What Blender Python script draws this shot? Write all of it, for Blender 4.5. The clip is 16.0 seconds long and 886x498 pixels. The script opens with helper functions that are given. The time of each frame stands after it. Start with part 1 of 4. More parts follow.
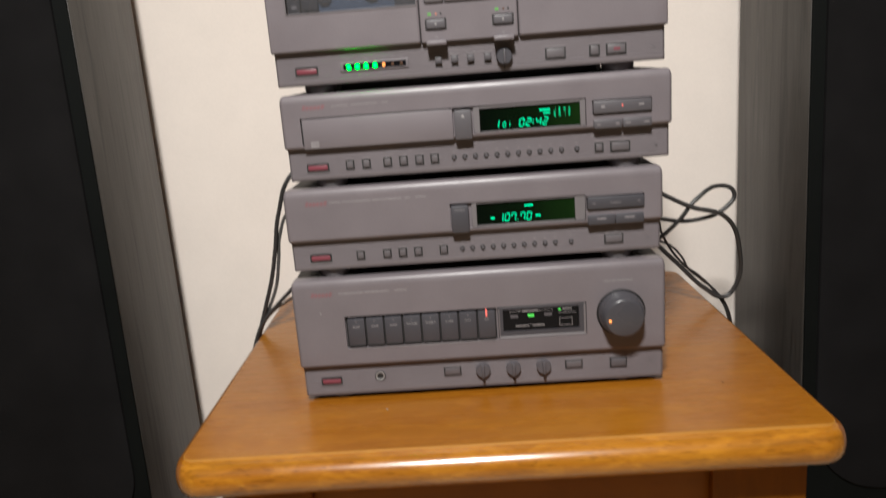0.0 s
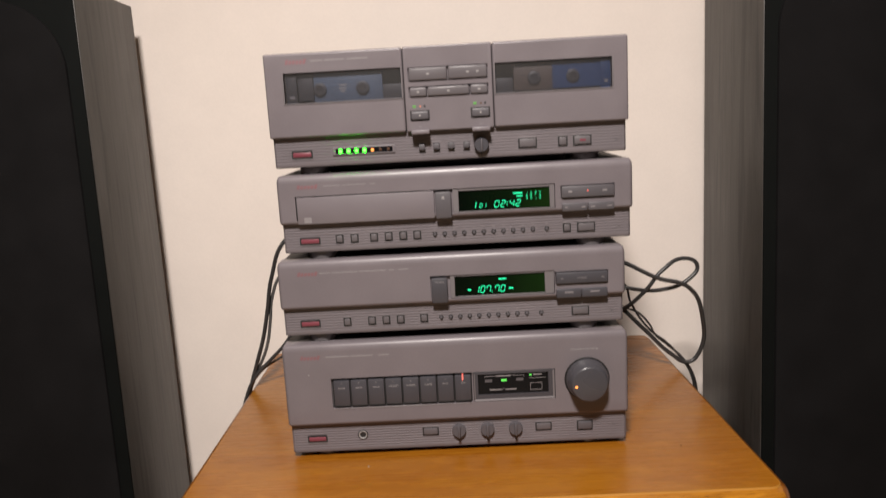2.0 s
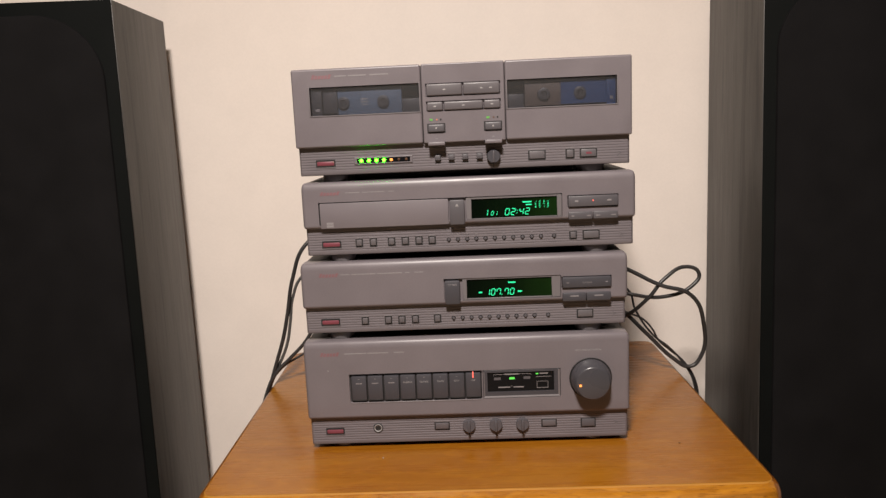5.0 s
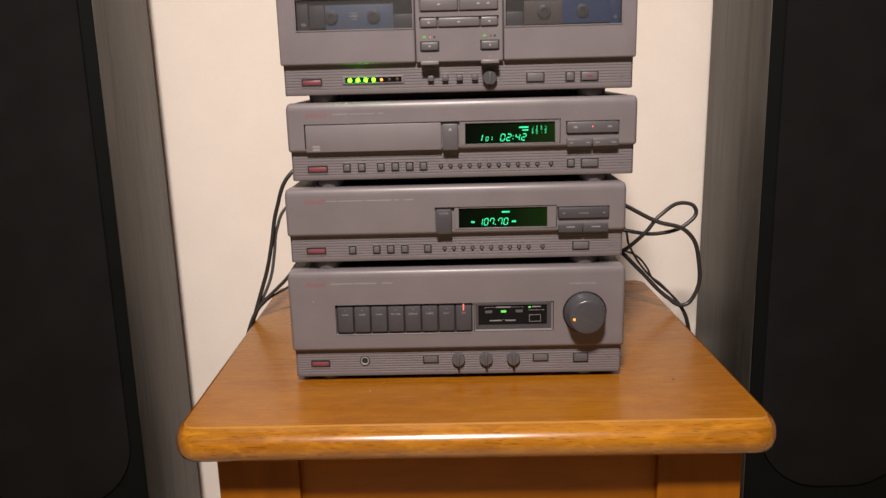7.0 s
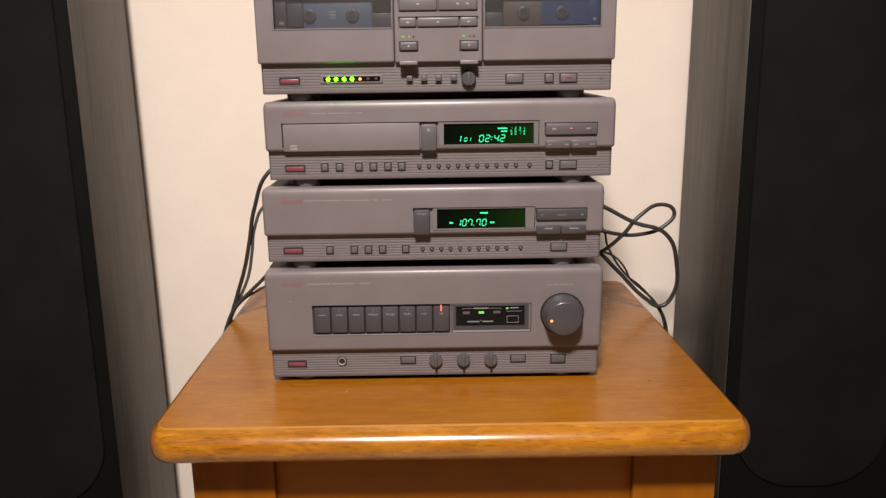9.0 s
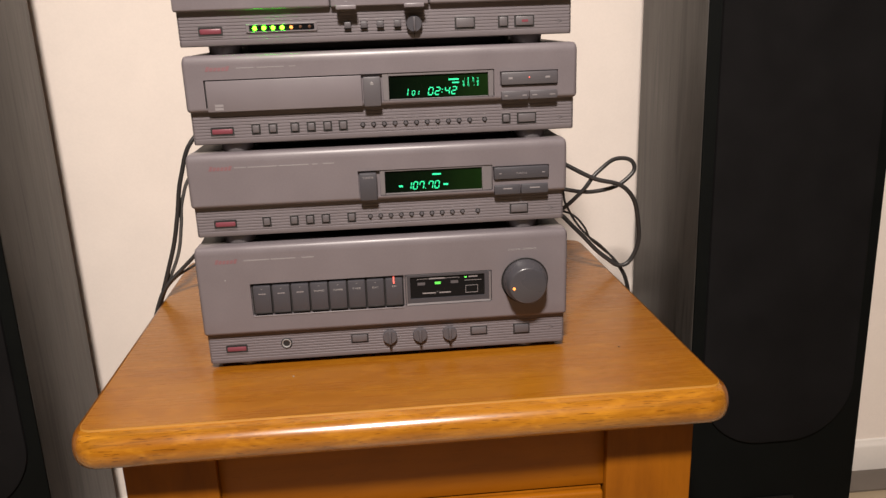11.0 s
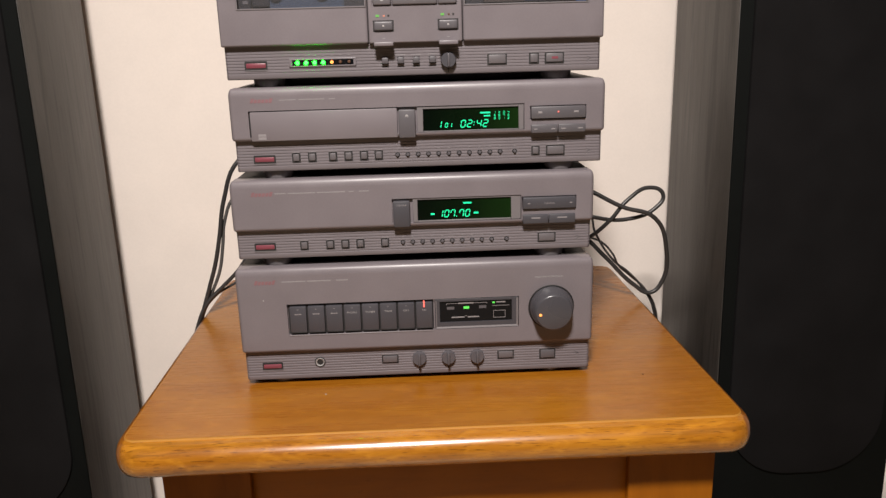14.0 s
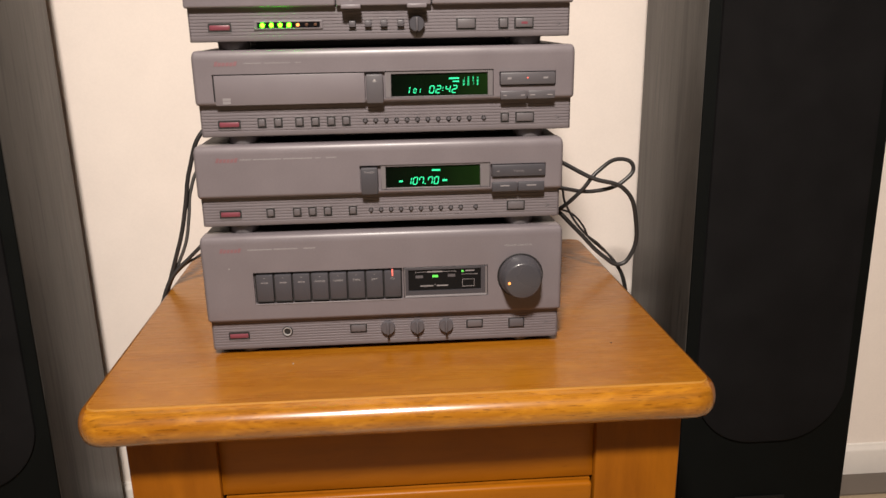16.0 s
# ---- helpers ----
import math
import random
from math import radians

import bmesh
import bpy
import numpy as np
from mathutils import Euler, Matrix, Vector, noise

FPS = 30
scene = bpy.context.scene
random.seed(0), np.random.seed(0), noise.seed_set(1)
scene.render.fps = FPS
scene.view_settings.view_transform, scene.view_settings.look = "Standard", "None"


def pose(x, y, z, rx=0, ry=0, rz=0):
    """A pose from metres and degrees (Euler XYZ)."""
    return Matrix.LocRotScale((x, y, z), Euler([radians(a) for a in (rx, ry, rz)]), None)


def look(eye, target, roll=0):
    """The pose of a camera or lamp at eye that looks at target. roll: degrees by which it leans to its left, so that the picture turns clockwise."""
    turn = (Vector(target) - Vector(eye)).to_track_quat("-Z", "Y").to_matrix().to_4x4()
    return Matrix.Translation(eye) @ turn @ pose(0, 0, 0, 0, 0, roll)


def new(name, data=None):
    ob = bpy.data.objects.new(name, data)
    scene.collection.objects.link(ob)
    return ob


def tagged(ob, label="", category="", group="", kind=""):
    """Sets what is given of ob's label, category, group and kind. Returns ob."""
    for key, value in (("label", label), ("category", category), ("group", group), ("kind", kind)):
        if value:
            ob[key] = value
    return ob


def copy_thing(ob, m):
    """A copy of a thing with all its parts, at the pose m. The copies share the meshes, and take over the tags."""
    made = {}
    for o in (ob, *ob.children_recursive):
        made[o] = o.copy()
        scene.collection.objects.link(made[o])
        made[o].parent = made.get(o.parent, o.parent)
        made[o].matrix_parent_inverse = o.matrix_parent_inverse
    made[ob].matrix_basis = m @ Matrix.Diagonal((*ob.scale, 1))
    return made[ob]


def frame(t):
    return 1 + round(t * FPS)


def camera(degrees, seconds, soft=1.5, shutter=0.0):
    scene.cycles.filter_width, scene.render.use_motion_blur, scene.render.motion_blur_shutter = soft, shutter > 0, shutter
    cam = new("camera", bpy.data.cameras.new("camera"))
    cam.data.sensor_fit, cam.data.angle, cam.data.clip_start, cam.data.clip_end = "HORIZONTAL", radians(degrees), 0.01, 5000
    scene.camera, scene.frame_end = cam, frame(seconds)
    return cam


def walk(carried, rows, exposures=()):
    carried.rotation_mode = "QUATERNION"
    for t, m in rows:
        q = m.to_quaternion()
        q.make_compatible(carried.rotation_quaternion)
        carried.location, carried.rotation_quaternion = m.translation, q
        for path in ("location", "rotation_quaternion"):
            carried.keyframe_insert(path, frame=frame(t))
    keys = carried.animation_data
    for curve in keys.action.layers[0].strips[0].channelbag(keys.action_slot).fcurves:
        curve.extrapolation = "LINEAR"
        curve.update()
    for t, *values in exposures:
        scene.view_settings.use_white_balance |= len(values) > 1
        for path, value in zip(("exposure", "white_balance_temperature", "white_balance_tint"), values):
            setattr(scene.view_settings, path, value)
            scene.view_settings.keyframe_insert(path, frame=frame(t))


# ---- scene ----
cam = camera(60.0, 16.0, soft=1.4, shutter=0.8)
PATH = [
    (0, (-0.001, -0.857, 0.961), (-0.081, 1.084, 0.485), -4.4),
    (0.5, (0.001, -0.865, 0.943), (-0.051, 1.065, 0.419), -3.9),
    (1, (0.011, -0.871, 0.96), (-0.007, 1.067, 0.463), -3.7),
    (1.5, (0.012, -0.899, 0.986), (-0.037, 1.055, 0.561), -3.6),
    (2, (0.015, -0.927, 1.004), (-0.032, 1.04, 0.648), -3.2),
    (2.5, (0.016, -0.942, 1.012), (-0.047, 1.032, 0.696), -3.2),
    (3, (0.015, -0.941, 1.008), (-0.04, 1.031, 0.678), -3.0),
    (3.2, (0.011, -0.945, 1.003), (-0.049, 1.027, 0.679), -2.9),
    (5.3, (0.014, -0.989, 1.008), (-0.064, 0.982, 0.676), -2.5),
    (5.5, (0.012, -0.983, 1.0), (-0.062, 0.986, 0.655), -2.3),
    (6, (0.01, -0.973, 0.994), (-0.055, 0.99, 0.613), -2.1),
    (6.5, (0.007, -0.963, 0.984), (-0.049, 0.992, 0.563), -2.0),
    (7, (0.004, -0.952, 0.975), (-0.037, 0.993, 0.513), -1.5),
    (7.5, (0.0, -0.949, 0.972), (-0.042, 0.993, 0.495), -1.0),
    (8, (-0.003, -0.945, 0.966), (-0.036, 0.99, 0.464), -0.5),
    (8.5, (0.006, -0.942, 0.974), (-0.01, 0.993, 0.471), -0.6),
    (9, (0.01, -0.948, 0.979), (0.014, 0.996, 0.508), -0.8),
    (9.5, (0.007, -0.935, 0.974), (0.028, 1.006, 0.492), -0.6),
    (10, (-0.005, -0.888, 0.973), (0.096, 1.042, 0.459), -1.6),
    (10.2, (-0.007, -0.863, 0.971), (0.145, 1.054, 0.419), -1.9),
    (12.3, (0.02, -0.861, 0.96), (0.158, 1.043, 0.366), -2.3),
    (12.5, (0.019, -0.859, 0.964), (0.156, 1.042, 0.358), -1.9),
    (13, (0.008, -0.874, 0.967), (0.122, 1.039, 0.397), -1.2),
    (13.5, (0.008, -0.892, 0.978), (0.098, 1.035, 0.453), -0.7),
    (14, (0.007, -0.891, 0.983), (0.065, 1.037, 0.456), -1.6),
    (14.5, (-0.002, -0.868, 0.972), (0.094, 1.044, 0.393), -1.8),
    (15, (0.0, -0.882, 0.954), (0.151, 1.024, 0.368), -0.4),
    (15.5, (0.006, -0.896, 0.955), (0.131, 1.014, 0.377), -0.5),
    (16, (0.014, -0.889, 0.965), (0.136, 1.023, 0.391), -1.0),
]
EXPOSURES = [(0, 0.06, 6050, 4), (0.5, 0.14, 6150, 5), (1, 0.20, 6300, 7), (1.5, 0.05, 6350, 9), (2, 0.01, 6400, 10), (2.5, -0.07, 6500, 10), (3, -0.10, 6550, 10), (5.5, -0.02, 6580, 10),
             (7, 0.04, 6700, 11), (8, 0.13, 6740, 11), (8.5, 0.17, 6760, 11), (9.5, 0.14, 6730, 11), (10, 0.13, 6690, 11), (12.5, 0.24, 6570, 10), (13.5, 0.17, 6400, 9), (14, 0.16, 6350, 9), (14.5, 0.17, 6400, 9.5), (15, 0.24, 6620, 10), (16, 0.23, 6690, 10)]
walk(cam, [(t, look(eye, target, roll)) for t, eye, target, roll in PATH], EXPOSURES)

# ---- light: one ceiling lamp above and behind the viewer, the room bounces it ----
world = bpy.data.worlds.new("world")
scene.world = world
world.use_nodes = True
world.node_tree.nodes["Background"].inputs[0].default_value = (1.0, 0.86, 0.7, 1)
world.node_tree.nodes["Background"].inputs[1].default_value = 0.02
lamp_data = bpy.data.lights.new("ceiling_lamp", "AREA")
lamp_data.shape, lamp_data.size = "DISK", 0.24
lamp_data.energy, lamp_data.color = 82.0, (1.0, 0.912, 0.842)
lamp = new("ceiling_lamp", lamp_data)
lamp.matrix_world = look((-0.08, -1.20, 2.16), (-0.08, -1.20, 0.0))

TOP = 0.57          # height of the cabinet's top
WALL = 0.515        # the wall behind


# ---- materials ----
def nodes_of(name):
    m = bpy.data.materials.new(name)
    m.use_nodes = True
    return m, m.node_tree, m.node_tree.nodes["Principled BSDF"]


def ramp(nt, fac, stops):
    r = nt.nodes.new("ShaderNodeValToRGB")
    els = r.color_ramp.elements
    while len(els) < len(stops):
        els.new(0.5)
    for e, (p, c) in zip(els, stops):
        e.position, e.color = p, (*c, 1)
    nt.links.new(fac, r.inputs[0])
    return r.outputs[0]


def noise_at(nt, scale, stretch=(1, 1, 1), detail=4.0, rough=0.55, distort=0.0):
    tc, mp, n = (nt.nodes.new(k) for k in ("ShaderNodeTexCoord", "ShaderNodeMapping", "ShaderNodeTexNoise"))
    mp.inputs["Scale"].default_value = stretch
    n.inputs["Scale"].default_value, n.inputs["Detail"].default_value = scale, detail
    n.inputs["Roughness"].default_value, n.inputs["Distortion"].default_value = rough, distort
    nt.links.new(tc.outputs["Object"], mp.inputs[0])
    nt.links.new(mp.outputs[0], n.inputs["Vector"])
    return n.outputs[0]


def mixed(nt, kind, fac, a, b):
    m = nt.nodes.new("ShaderNodeMixRGB")
    m.blend_type = kind
    for i, v in enumerate((fac, a, b)):
        if hasattr(v, "links"):
            nt.links.new(v, m.inputs[i])
        else:
            m.inputs[i].default_value = v if i == 0 else (*v, 1)
    return m.outputs[0]


def bumped(nt, bsdf, height, strength, distance=0.001):
    b = nt.nodes.new("ShaderNodeBump")
    b.inputs["Strength"].default_value, b.inputs["Distance"].default_value = strength, distance
    nt.links.new(height, b.inputs["Height"])
    nt.links.new(b.outputs[0], bsdf.inputs["Normal"])


def plain(name, color, rough=0.5, metal=0.0, spread=0.12, grain=900, bump=0.06, coat=0.0, spec=0.5):
    """A moulded or painted surface: fine grain, faint cloudy wear."""
    m, nt, b = nodes_of(name)
    fine, broad = noise_at(nt, grain, detail=2), noise_at(nt, 14, detail=3)
    lo, hi = [c * (1 - spread) for c in color], [min(1, c * (1 + spread)) for c in color]
    c = mixed(nt, "MIX", 0.35, ramp(nt, broad, [(0.3, lo), (0.7, hi)]), ramp(nt, fine, [(0.35, lo), (0.65, hi)]))
    nt.links.new(c, b.inputs["Base Color"])
    nt.links.new(ramp(nt, broad, [(0.3, [max(0, rough - 0.06)] * 3), (0.7, [min(1, rough + 0.06)] * 3)]), b.inputs["Roughness"])
    b.inputs["Metallic"].default_value, b.inputs["Coat Weight"].default_value = metal, coat
    b.inputs["Specular IOR Level"].default_value = spec
    if bump:
        bumped(nt, b, fine, bump, 0.0004)
    return m


def glow(name, color, strength):
    m, nt, b = nodes_of(name)
    b.inputs["Base Color"].default_value = (*[c * 0.3 for c in color], 1)
    b.inputs["Emission Color"].default_value = (*color, 1)
    b.inputs["Emission Strength"].default_value = strength
    return m


def wood(name, along, light, mid, dark, rough=0.3, coat=0.4, pores=0.5, size=1.0, fleck=0.0, spec=0.5, cracks=0.0, often=0.0, relief=0.10):
    """Stained, lacquered timber with its grain along one axis: broad figure, streaks, pale flecks and short dark pores."""
    m, nt, b = nodes_of(name)
    at = "xyz".index(along)
    stretch = lambda k: tuple(1 if i == at else k for i in range(3))
    broad = noise_at(nt, 3.0 * size, stretch(4), 5, 0.6, 0.8)
    streak = noise_at(nt, 6 * size, stretch(14), 5, 0.7, 0.3)
    flecks = noise_at(nt, 22 * size, stretch(2.6), 3, 0.6, 0.5)
    pore = noise_at(nt, 60 * size, stretch(9), 2, 0.5)
    patch = noise_at(nt, 5, (1, 1, 1), 2)
    c = ramp(nt, broad, [(0.28, dark), (0.5, mid), (0.72, light)])
    c = mixed(nt, "MIX", 0.28, c, ramp(nt, streak, [(0.3, dark), (0.52, mid), (0.75, light)]))
    if fleck:
        c = mixed(nt, "MIX", ramp(nt, flecks, [(0.50, (0, 0, 0)), (0.72, (fleck,) * 3)]), c, [min(1, v * 1.35) for v in light])
    c = mixed(nt, "MULTIPLY", pores, c, ramp(nt, pore, [(0.27 + often, (0.3, 0.22, 0.15)), (0.36 + often, (1, 1, 1))]))
    if cracks:
        for scale, k, lo in ((5, 22, 0.30), (2.2, 16, 0.36), (9, 26, 0.33)):
            crack = noise_at(nt, scale * size, stretch(k), 3, 0.6, 0.9)
            c = mixed(nt, "MULTIPLY", cracks, c, ramp(nt, crack, [(lo, (0.15, 0.14, 0.13)), (lo + 0.09, (1, 1, 1))]))
    c = mixed(nt, "MULTIPLY", 0.5, c, ramp(nt, patch, [(0.3, (0.78, 0.74, 0.7)), (0.7, (1, 1, 1))]))
    nt.links.new(c, b.inputs["Base Color"])
    nt.links.new(ramp(nt, streak, [(0.2, [rough - 0.06] * 3), (0.8, [rough + 0.1] * 3)]), b.inputs["Roughness"])
    b.inputs["Coat Weight"].default_value, b.inputs["Coat Roughness"].default_value = coat, 0.14 if coat < 0.9 else 0.20
    b.inputs["Specular IOR Level"].default_value = spec
    bumped(nt, b, streak, relief, 0.0005)
    return m


def pane_material(name, tint, gloss=0.07):
    m = bpy.data.materials.new(name)
    m.use_nodes = True
    nt = m.node_tree
    nt.nodes.remove(nt.nodes["Principled BSDF"])
    t, g, x = (nt.nodes.new(k) for k in ("ShaderNodeBsdfTransparent", "ShaderNodeBsdfGlossy", "ShaderNodeMixShader"))
    t.inputs[0].default_value = (*tint, 1)
    g.inputs["Roughness"].default_value = 0.3
    x.inputs[0].default_value = gloss
    for a, c in ((t.outputs[0], x.inputs[1]), (g.outputs[0], x.inputs[2]), (x.outputs[0], nt.nodes["Material Output"].inputs[0])):
        nt.links.new(a, c)
    return m


GREY = plain("grey_plastic", (0.146, 0.128, 0.1385), 0.38, spread=0.09, grain=520, bump=0.07)
GREY_LOW = plain("ribbed_grey_plastic", (0.138, 0.122, 0.132), 0.45, spread=0.07, bump=0.03)
TRAY = plain("tray_plastic", (0.150, 0.132, 0.143), 0.40, spread=0.06, bump=0.03)
CASING = plain("dark_sheet_steel", (0.040, 0.036, 0.037), 0.5, 0.2, 0.15, 1400, 0.12)
KEY = plain("dark_grey_key", (0.048, 0.046, 0.054), 0.45, spread=0.06)
KNOB = plain("knob_plastic", (0.052, 0.050, 0.057), 0.31, spread=0.05)
KEY_STRIP = plain("strip_grey_key", (0.100, 0.090, 0.097), 0.42, spread=0.06)
KEY_MID = plain("mid_grey_key", (0.080, 0.074, 0.082), 0.42, spread=0.06)
KEY_PALE = plain("pale_grey_key", (0.140, 0.128, 0.134), 0.4, spread=0.06)
RED_KEY = plain("dusky_red_key", (0.165, 0.040, 0.056), 0.4, spread=0.08)
RED_PRINT = plain("red_print", (0.190, 0.094, 0.106), 0.55, bump=0)
PALE_PRINT = plain("pale_print", (0.215, 0.198, 0.205), 0.6, bump=0)
WARM_EDGE = plain("pale_edge", (0.185, 0.168, 0.176), 0.45, bump=0)
WHITE_PRINT = plain("white_print", (0.30, 0.285, 0.285), 0.6, bump=0)
GAP = plain("gap_black", (0.012, 0.011, 0.011), 0.7, bump=0)
BLACK = plain("black_rubber", (0.018, 0.017, 0.017), 0.55, spread=0.2)
FOOT = plain("foot_plastic", (0.115, 0.105, 0.11), 0.4)
CABLE = plain("cable_rubber", (0.028, 0.026, 0.026), 0.38, spread=0.2)
GREY_WIRE = plain("grey_wire", (0.075, 0.072, 0.070), 0.3, spread=0.15)
STEEL = plain("bright_ring", (0.34, 0.33, 0.33), 0.35, 0.3, 0.05)


def glow_tinted_glass(name):
    """Display glass, black at one end; the dull green glow at the other is painted into its colour."""
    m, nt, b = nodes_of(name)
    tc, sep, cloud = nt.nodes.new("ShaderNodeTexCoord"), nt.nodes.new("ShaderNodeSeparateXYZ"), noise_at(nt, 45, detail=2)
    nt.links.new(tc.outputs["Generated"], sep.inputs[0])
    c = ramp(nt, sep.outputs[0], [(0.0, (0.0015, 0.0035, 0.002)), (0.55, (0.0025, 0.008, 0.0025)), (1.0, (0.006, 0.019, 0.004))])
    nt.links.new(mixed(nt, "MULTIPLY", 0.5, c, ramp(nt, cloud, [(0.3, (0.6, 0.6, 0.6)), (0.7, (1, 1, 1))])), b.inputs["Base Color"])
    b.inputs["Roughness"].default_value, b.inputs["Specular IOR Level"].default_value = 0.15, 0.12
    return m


GLASS_DARK = glow_tinted_glass("display_glass")
GLASS_BLACK = plain("indicator_glass", (0.006, 0.006, 0.007), 0.2, bump=0, spec=0.15)
SMOKE = pane_material("smoked_pane", (0.64, 0.64, 0.67), 0.14)
GREEN = glow("vfd_green", (0.02, 0.90, 0.38), 1.0)
GREEN_DIM = glow("vfd_green_dim", (0.02, 0.75, 0.30), 1.0)
LED_GREEN = glow("led_green", (0.013, 1.0, 0.004), 60.0)
LED_SMALL = glow("led_small_green", (0.15, 0.9, 0.12), 0.7)
LED_DIM = glow("led_dim_green", (0.14, 0.42, 0.08), 0.7)
LED_RED_DIM = glow("led_dim_red", (0.7, 0.25, 0.16), 0.6)
LED_AMBER = glow("led_amber", (1.0, 0.30, 0.07), 2.0)
LED_RED = glow("led_red", (1.0, 0.16, 0.12), 1.3)
LED_OFF = plain("led_off", (0.10, 0.05, 0.03), 0.35, bump=0)
CASS_BLUE = plain("cassette_blue", (0.022, 0.052, 0.14), 0.4, grain=200)
CASS_SLATE = plain("cassette_slate", (0.095, 0.128, 0.19), 0.4, grain=200)
CASS_BROWN = plain("tape_brown", (0.095, 0.072, 0.064), 0.45, grain=200)
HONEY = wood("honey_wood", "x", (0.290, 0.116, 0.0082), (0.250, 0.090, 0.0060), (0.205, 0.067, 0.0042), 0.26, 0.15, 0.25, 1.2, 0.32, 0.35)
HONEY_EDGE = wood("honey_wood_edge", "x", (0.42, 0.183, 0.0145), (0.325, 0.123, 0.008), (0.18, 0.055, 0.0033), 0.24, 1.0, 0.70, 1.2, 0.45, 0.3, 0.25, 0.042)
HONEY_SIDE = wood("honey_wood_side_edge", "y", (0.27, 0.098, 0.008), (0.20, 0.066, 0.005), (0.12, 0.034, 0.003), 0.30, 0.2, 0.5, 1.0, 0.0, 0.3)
HONEY_UP = wood("honey_wood_upright", "z", (0.29, 0.096, 0.0035), (0.23, 0.072, 0.0025), (0.16, 0.046, 0.0013), 0.40, 0.0, 0.2, 1.0, 0.0, 0.2)
HONEY_RAIL = wood("honey_wood_rail", "x", (0.33, 0.111, 0.004), (0.265, 0.084, 0.003), (0.185, 0.054, 0.0015), 0.38, 0.0, 0.2, 1.0, 0.0, 0.2)
INLAY = plain("inlay_line", (0.32, 0.140, 0.017), 0.5)
ASH = wood("grey_black_ash", "z", (0.066, 0.060, 0.055), (0.048, 0.0435, 0.039), (0.030, 0.027, 0.024), 0.42, 0.0, 0.5, 1.0, 0.0, 0.38, 0.55, 0.0, 0.30)
BAFFLE = plain("baffle_black", (0.0040, 0.0046, 0.0044), 0.7, spread=0.2, spec=0.05)
CLOTH = plain("grille_cloth", (0.0082, 0.0078, 0.0082), 0.9, spread=0.25, grain=1500, bump=0.5, spec=0.05)
BADGE = plain("badge_plate", (0.006, 0.006, 0.006), 0.5, 0.1, spec=0.2)
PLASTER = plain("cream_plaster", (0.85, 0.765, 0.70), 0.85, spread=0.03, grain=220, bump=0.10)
WALL_DARKENED = plain("bounce_cutting_tan", (0.22, 0.17, 0.135), 0.8, spread=0.05, grain=220)
CEILING = plain("ceiling_paint", (0.50, 0.465, 0.43), 0.85, spread=0.03, grain=220)
GLOSS_WHITE = plain("white_gloss_paint", (0.72, 0.675, 0.63), 0.35, spread=0.03, grain=120)
FLOOR = wood("pale_floor", "x", (0.39, 0.315, 0.218), (0.355, 0.28, 0.187), (0.30, 0.23, 0.148), 0.45, 0.1, 0.2)
BORDER = plain("grey_floor_border", (0.13, 0.107, 0.088), 0.6, spread=0.15)


# ---- mesh helpers ----
def box(x0, x1, y0, y1, z0, z1, r=0.0, seg=2, bm=None):
    bm = bm or bmesh.new()
    made = bmesh.ops.create_cube(bm, size=1.0, matrix=Matrix.Translation(((x0 + x1) / 2, (y0 + y1) / 2, (z0 + z1) / 2))
                                 @ Matrix.Diagonal((x1 - x0, y1 - y0, z1 - z0, 1)))
    if r:
        edges = list({e for v in made["verts"] for e in v.link_edges})
        bmesh.ops.bevel(bm, geom=edges, offset=r, segments=seg, profile=0.5, affect="EDGES", clamp_overlap=True)
    return bm


def lathe(profile, n=40, axis="y", at=(0, 0, 0), bm=None):
    """Turns (radius, height) pairs round an axis; a radius of 0 closes it. axis y: height runs towards -y."""
    bm = bm or bmesh.new()
    rings = []
    for r, h in profile:
        ring = []
        for i in range(n if r > 0 else 1):
            a = 2 * math.pi * i / n
            c, s = r * math.cos(a), r * math.sin(a)
            ring.append(bm.verts.new((at[0] + c, at[1] - h, at[2] + s) if axis == "y" else (at[0] + c, at[1] + s, at[2] + h)))
        rings.append(ring)
    for a, b in zip(rings, rings[1:]):
        m = max(len(a), len(b))
        for i in range(m):
            j = (i + 1) % m
            f = [a[i % len(a)], a[j % len(a)], b[j % len(b)], b[i % len(b)]]
            f = [v for k, v in enumerate(f) if v not in f[:k]]
            if len(f) > 2:
                bm.faces.new(f)
    bmesh.ops.recalc_face_normals(bm, faces=bm.faces)
    return bm


def smooth(ob, angle=40):
    for p in ob.data.polygons:
        p.use_smooth = True
    ob.data.set_sharp_from_angle(angle=radians(angle))
    return ob


def part(name, bm, material, parent=None, label=""):
    me = bpy.data.meshes.new(name)
    bm.to_mesh(me)
    bm.free()
    me.materials.append(material)
    ob = new(name, me)
    if parent:
        ob.parent = parent
    return tagged(smooth(ob), label, kind="stuff" if name in ("mark", "caption", "corner_mark", "figures", "track_figures") else "")


def root(name, at, label, category, group="", yaw=0.0):
    ob = new(name)
    ob.empty_display_size = 0.05
    ob.matrix_world = pose(*at, 0, 0, yaw)
    return tagged(ob, label, category, group)


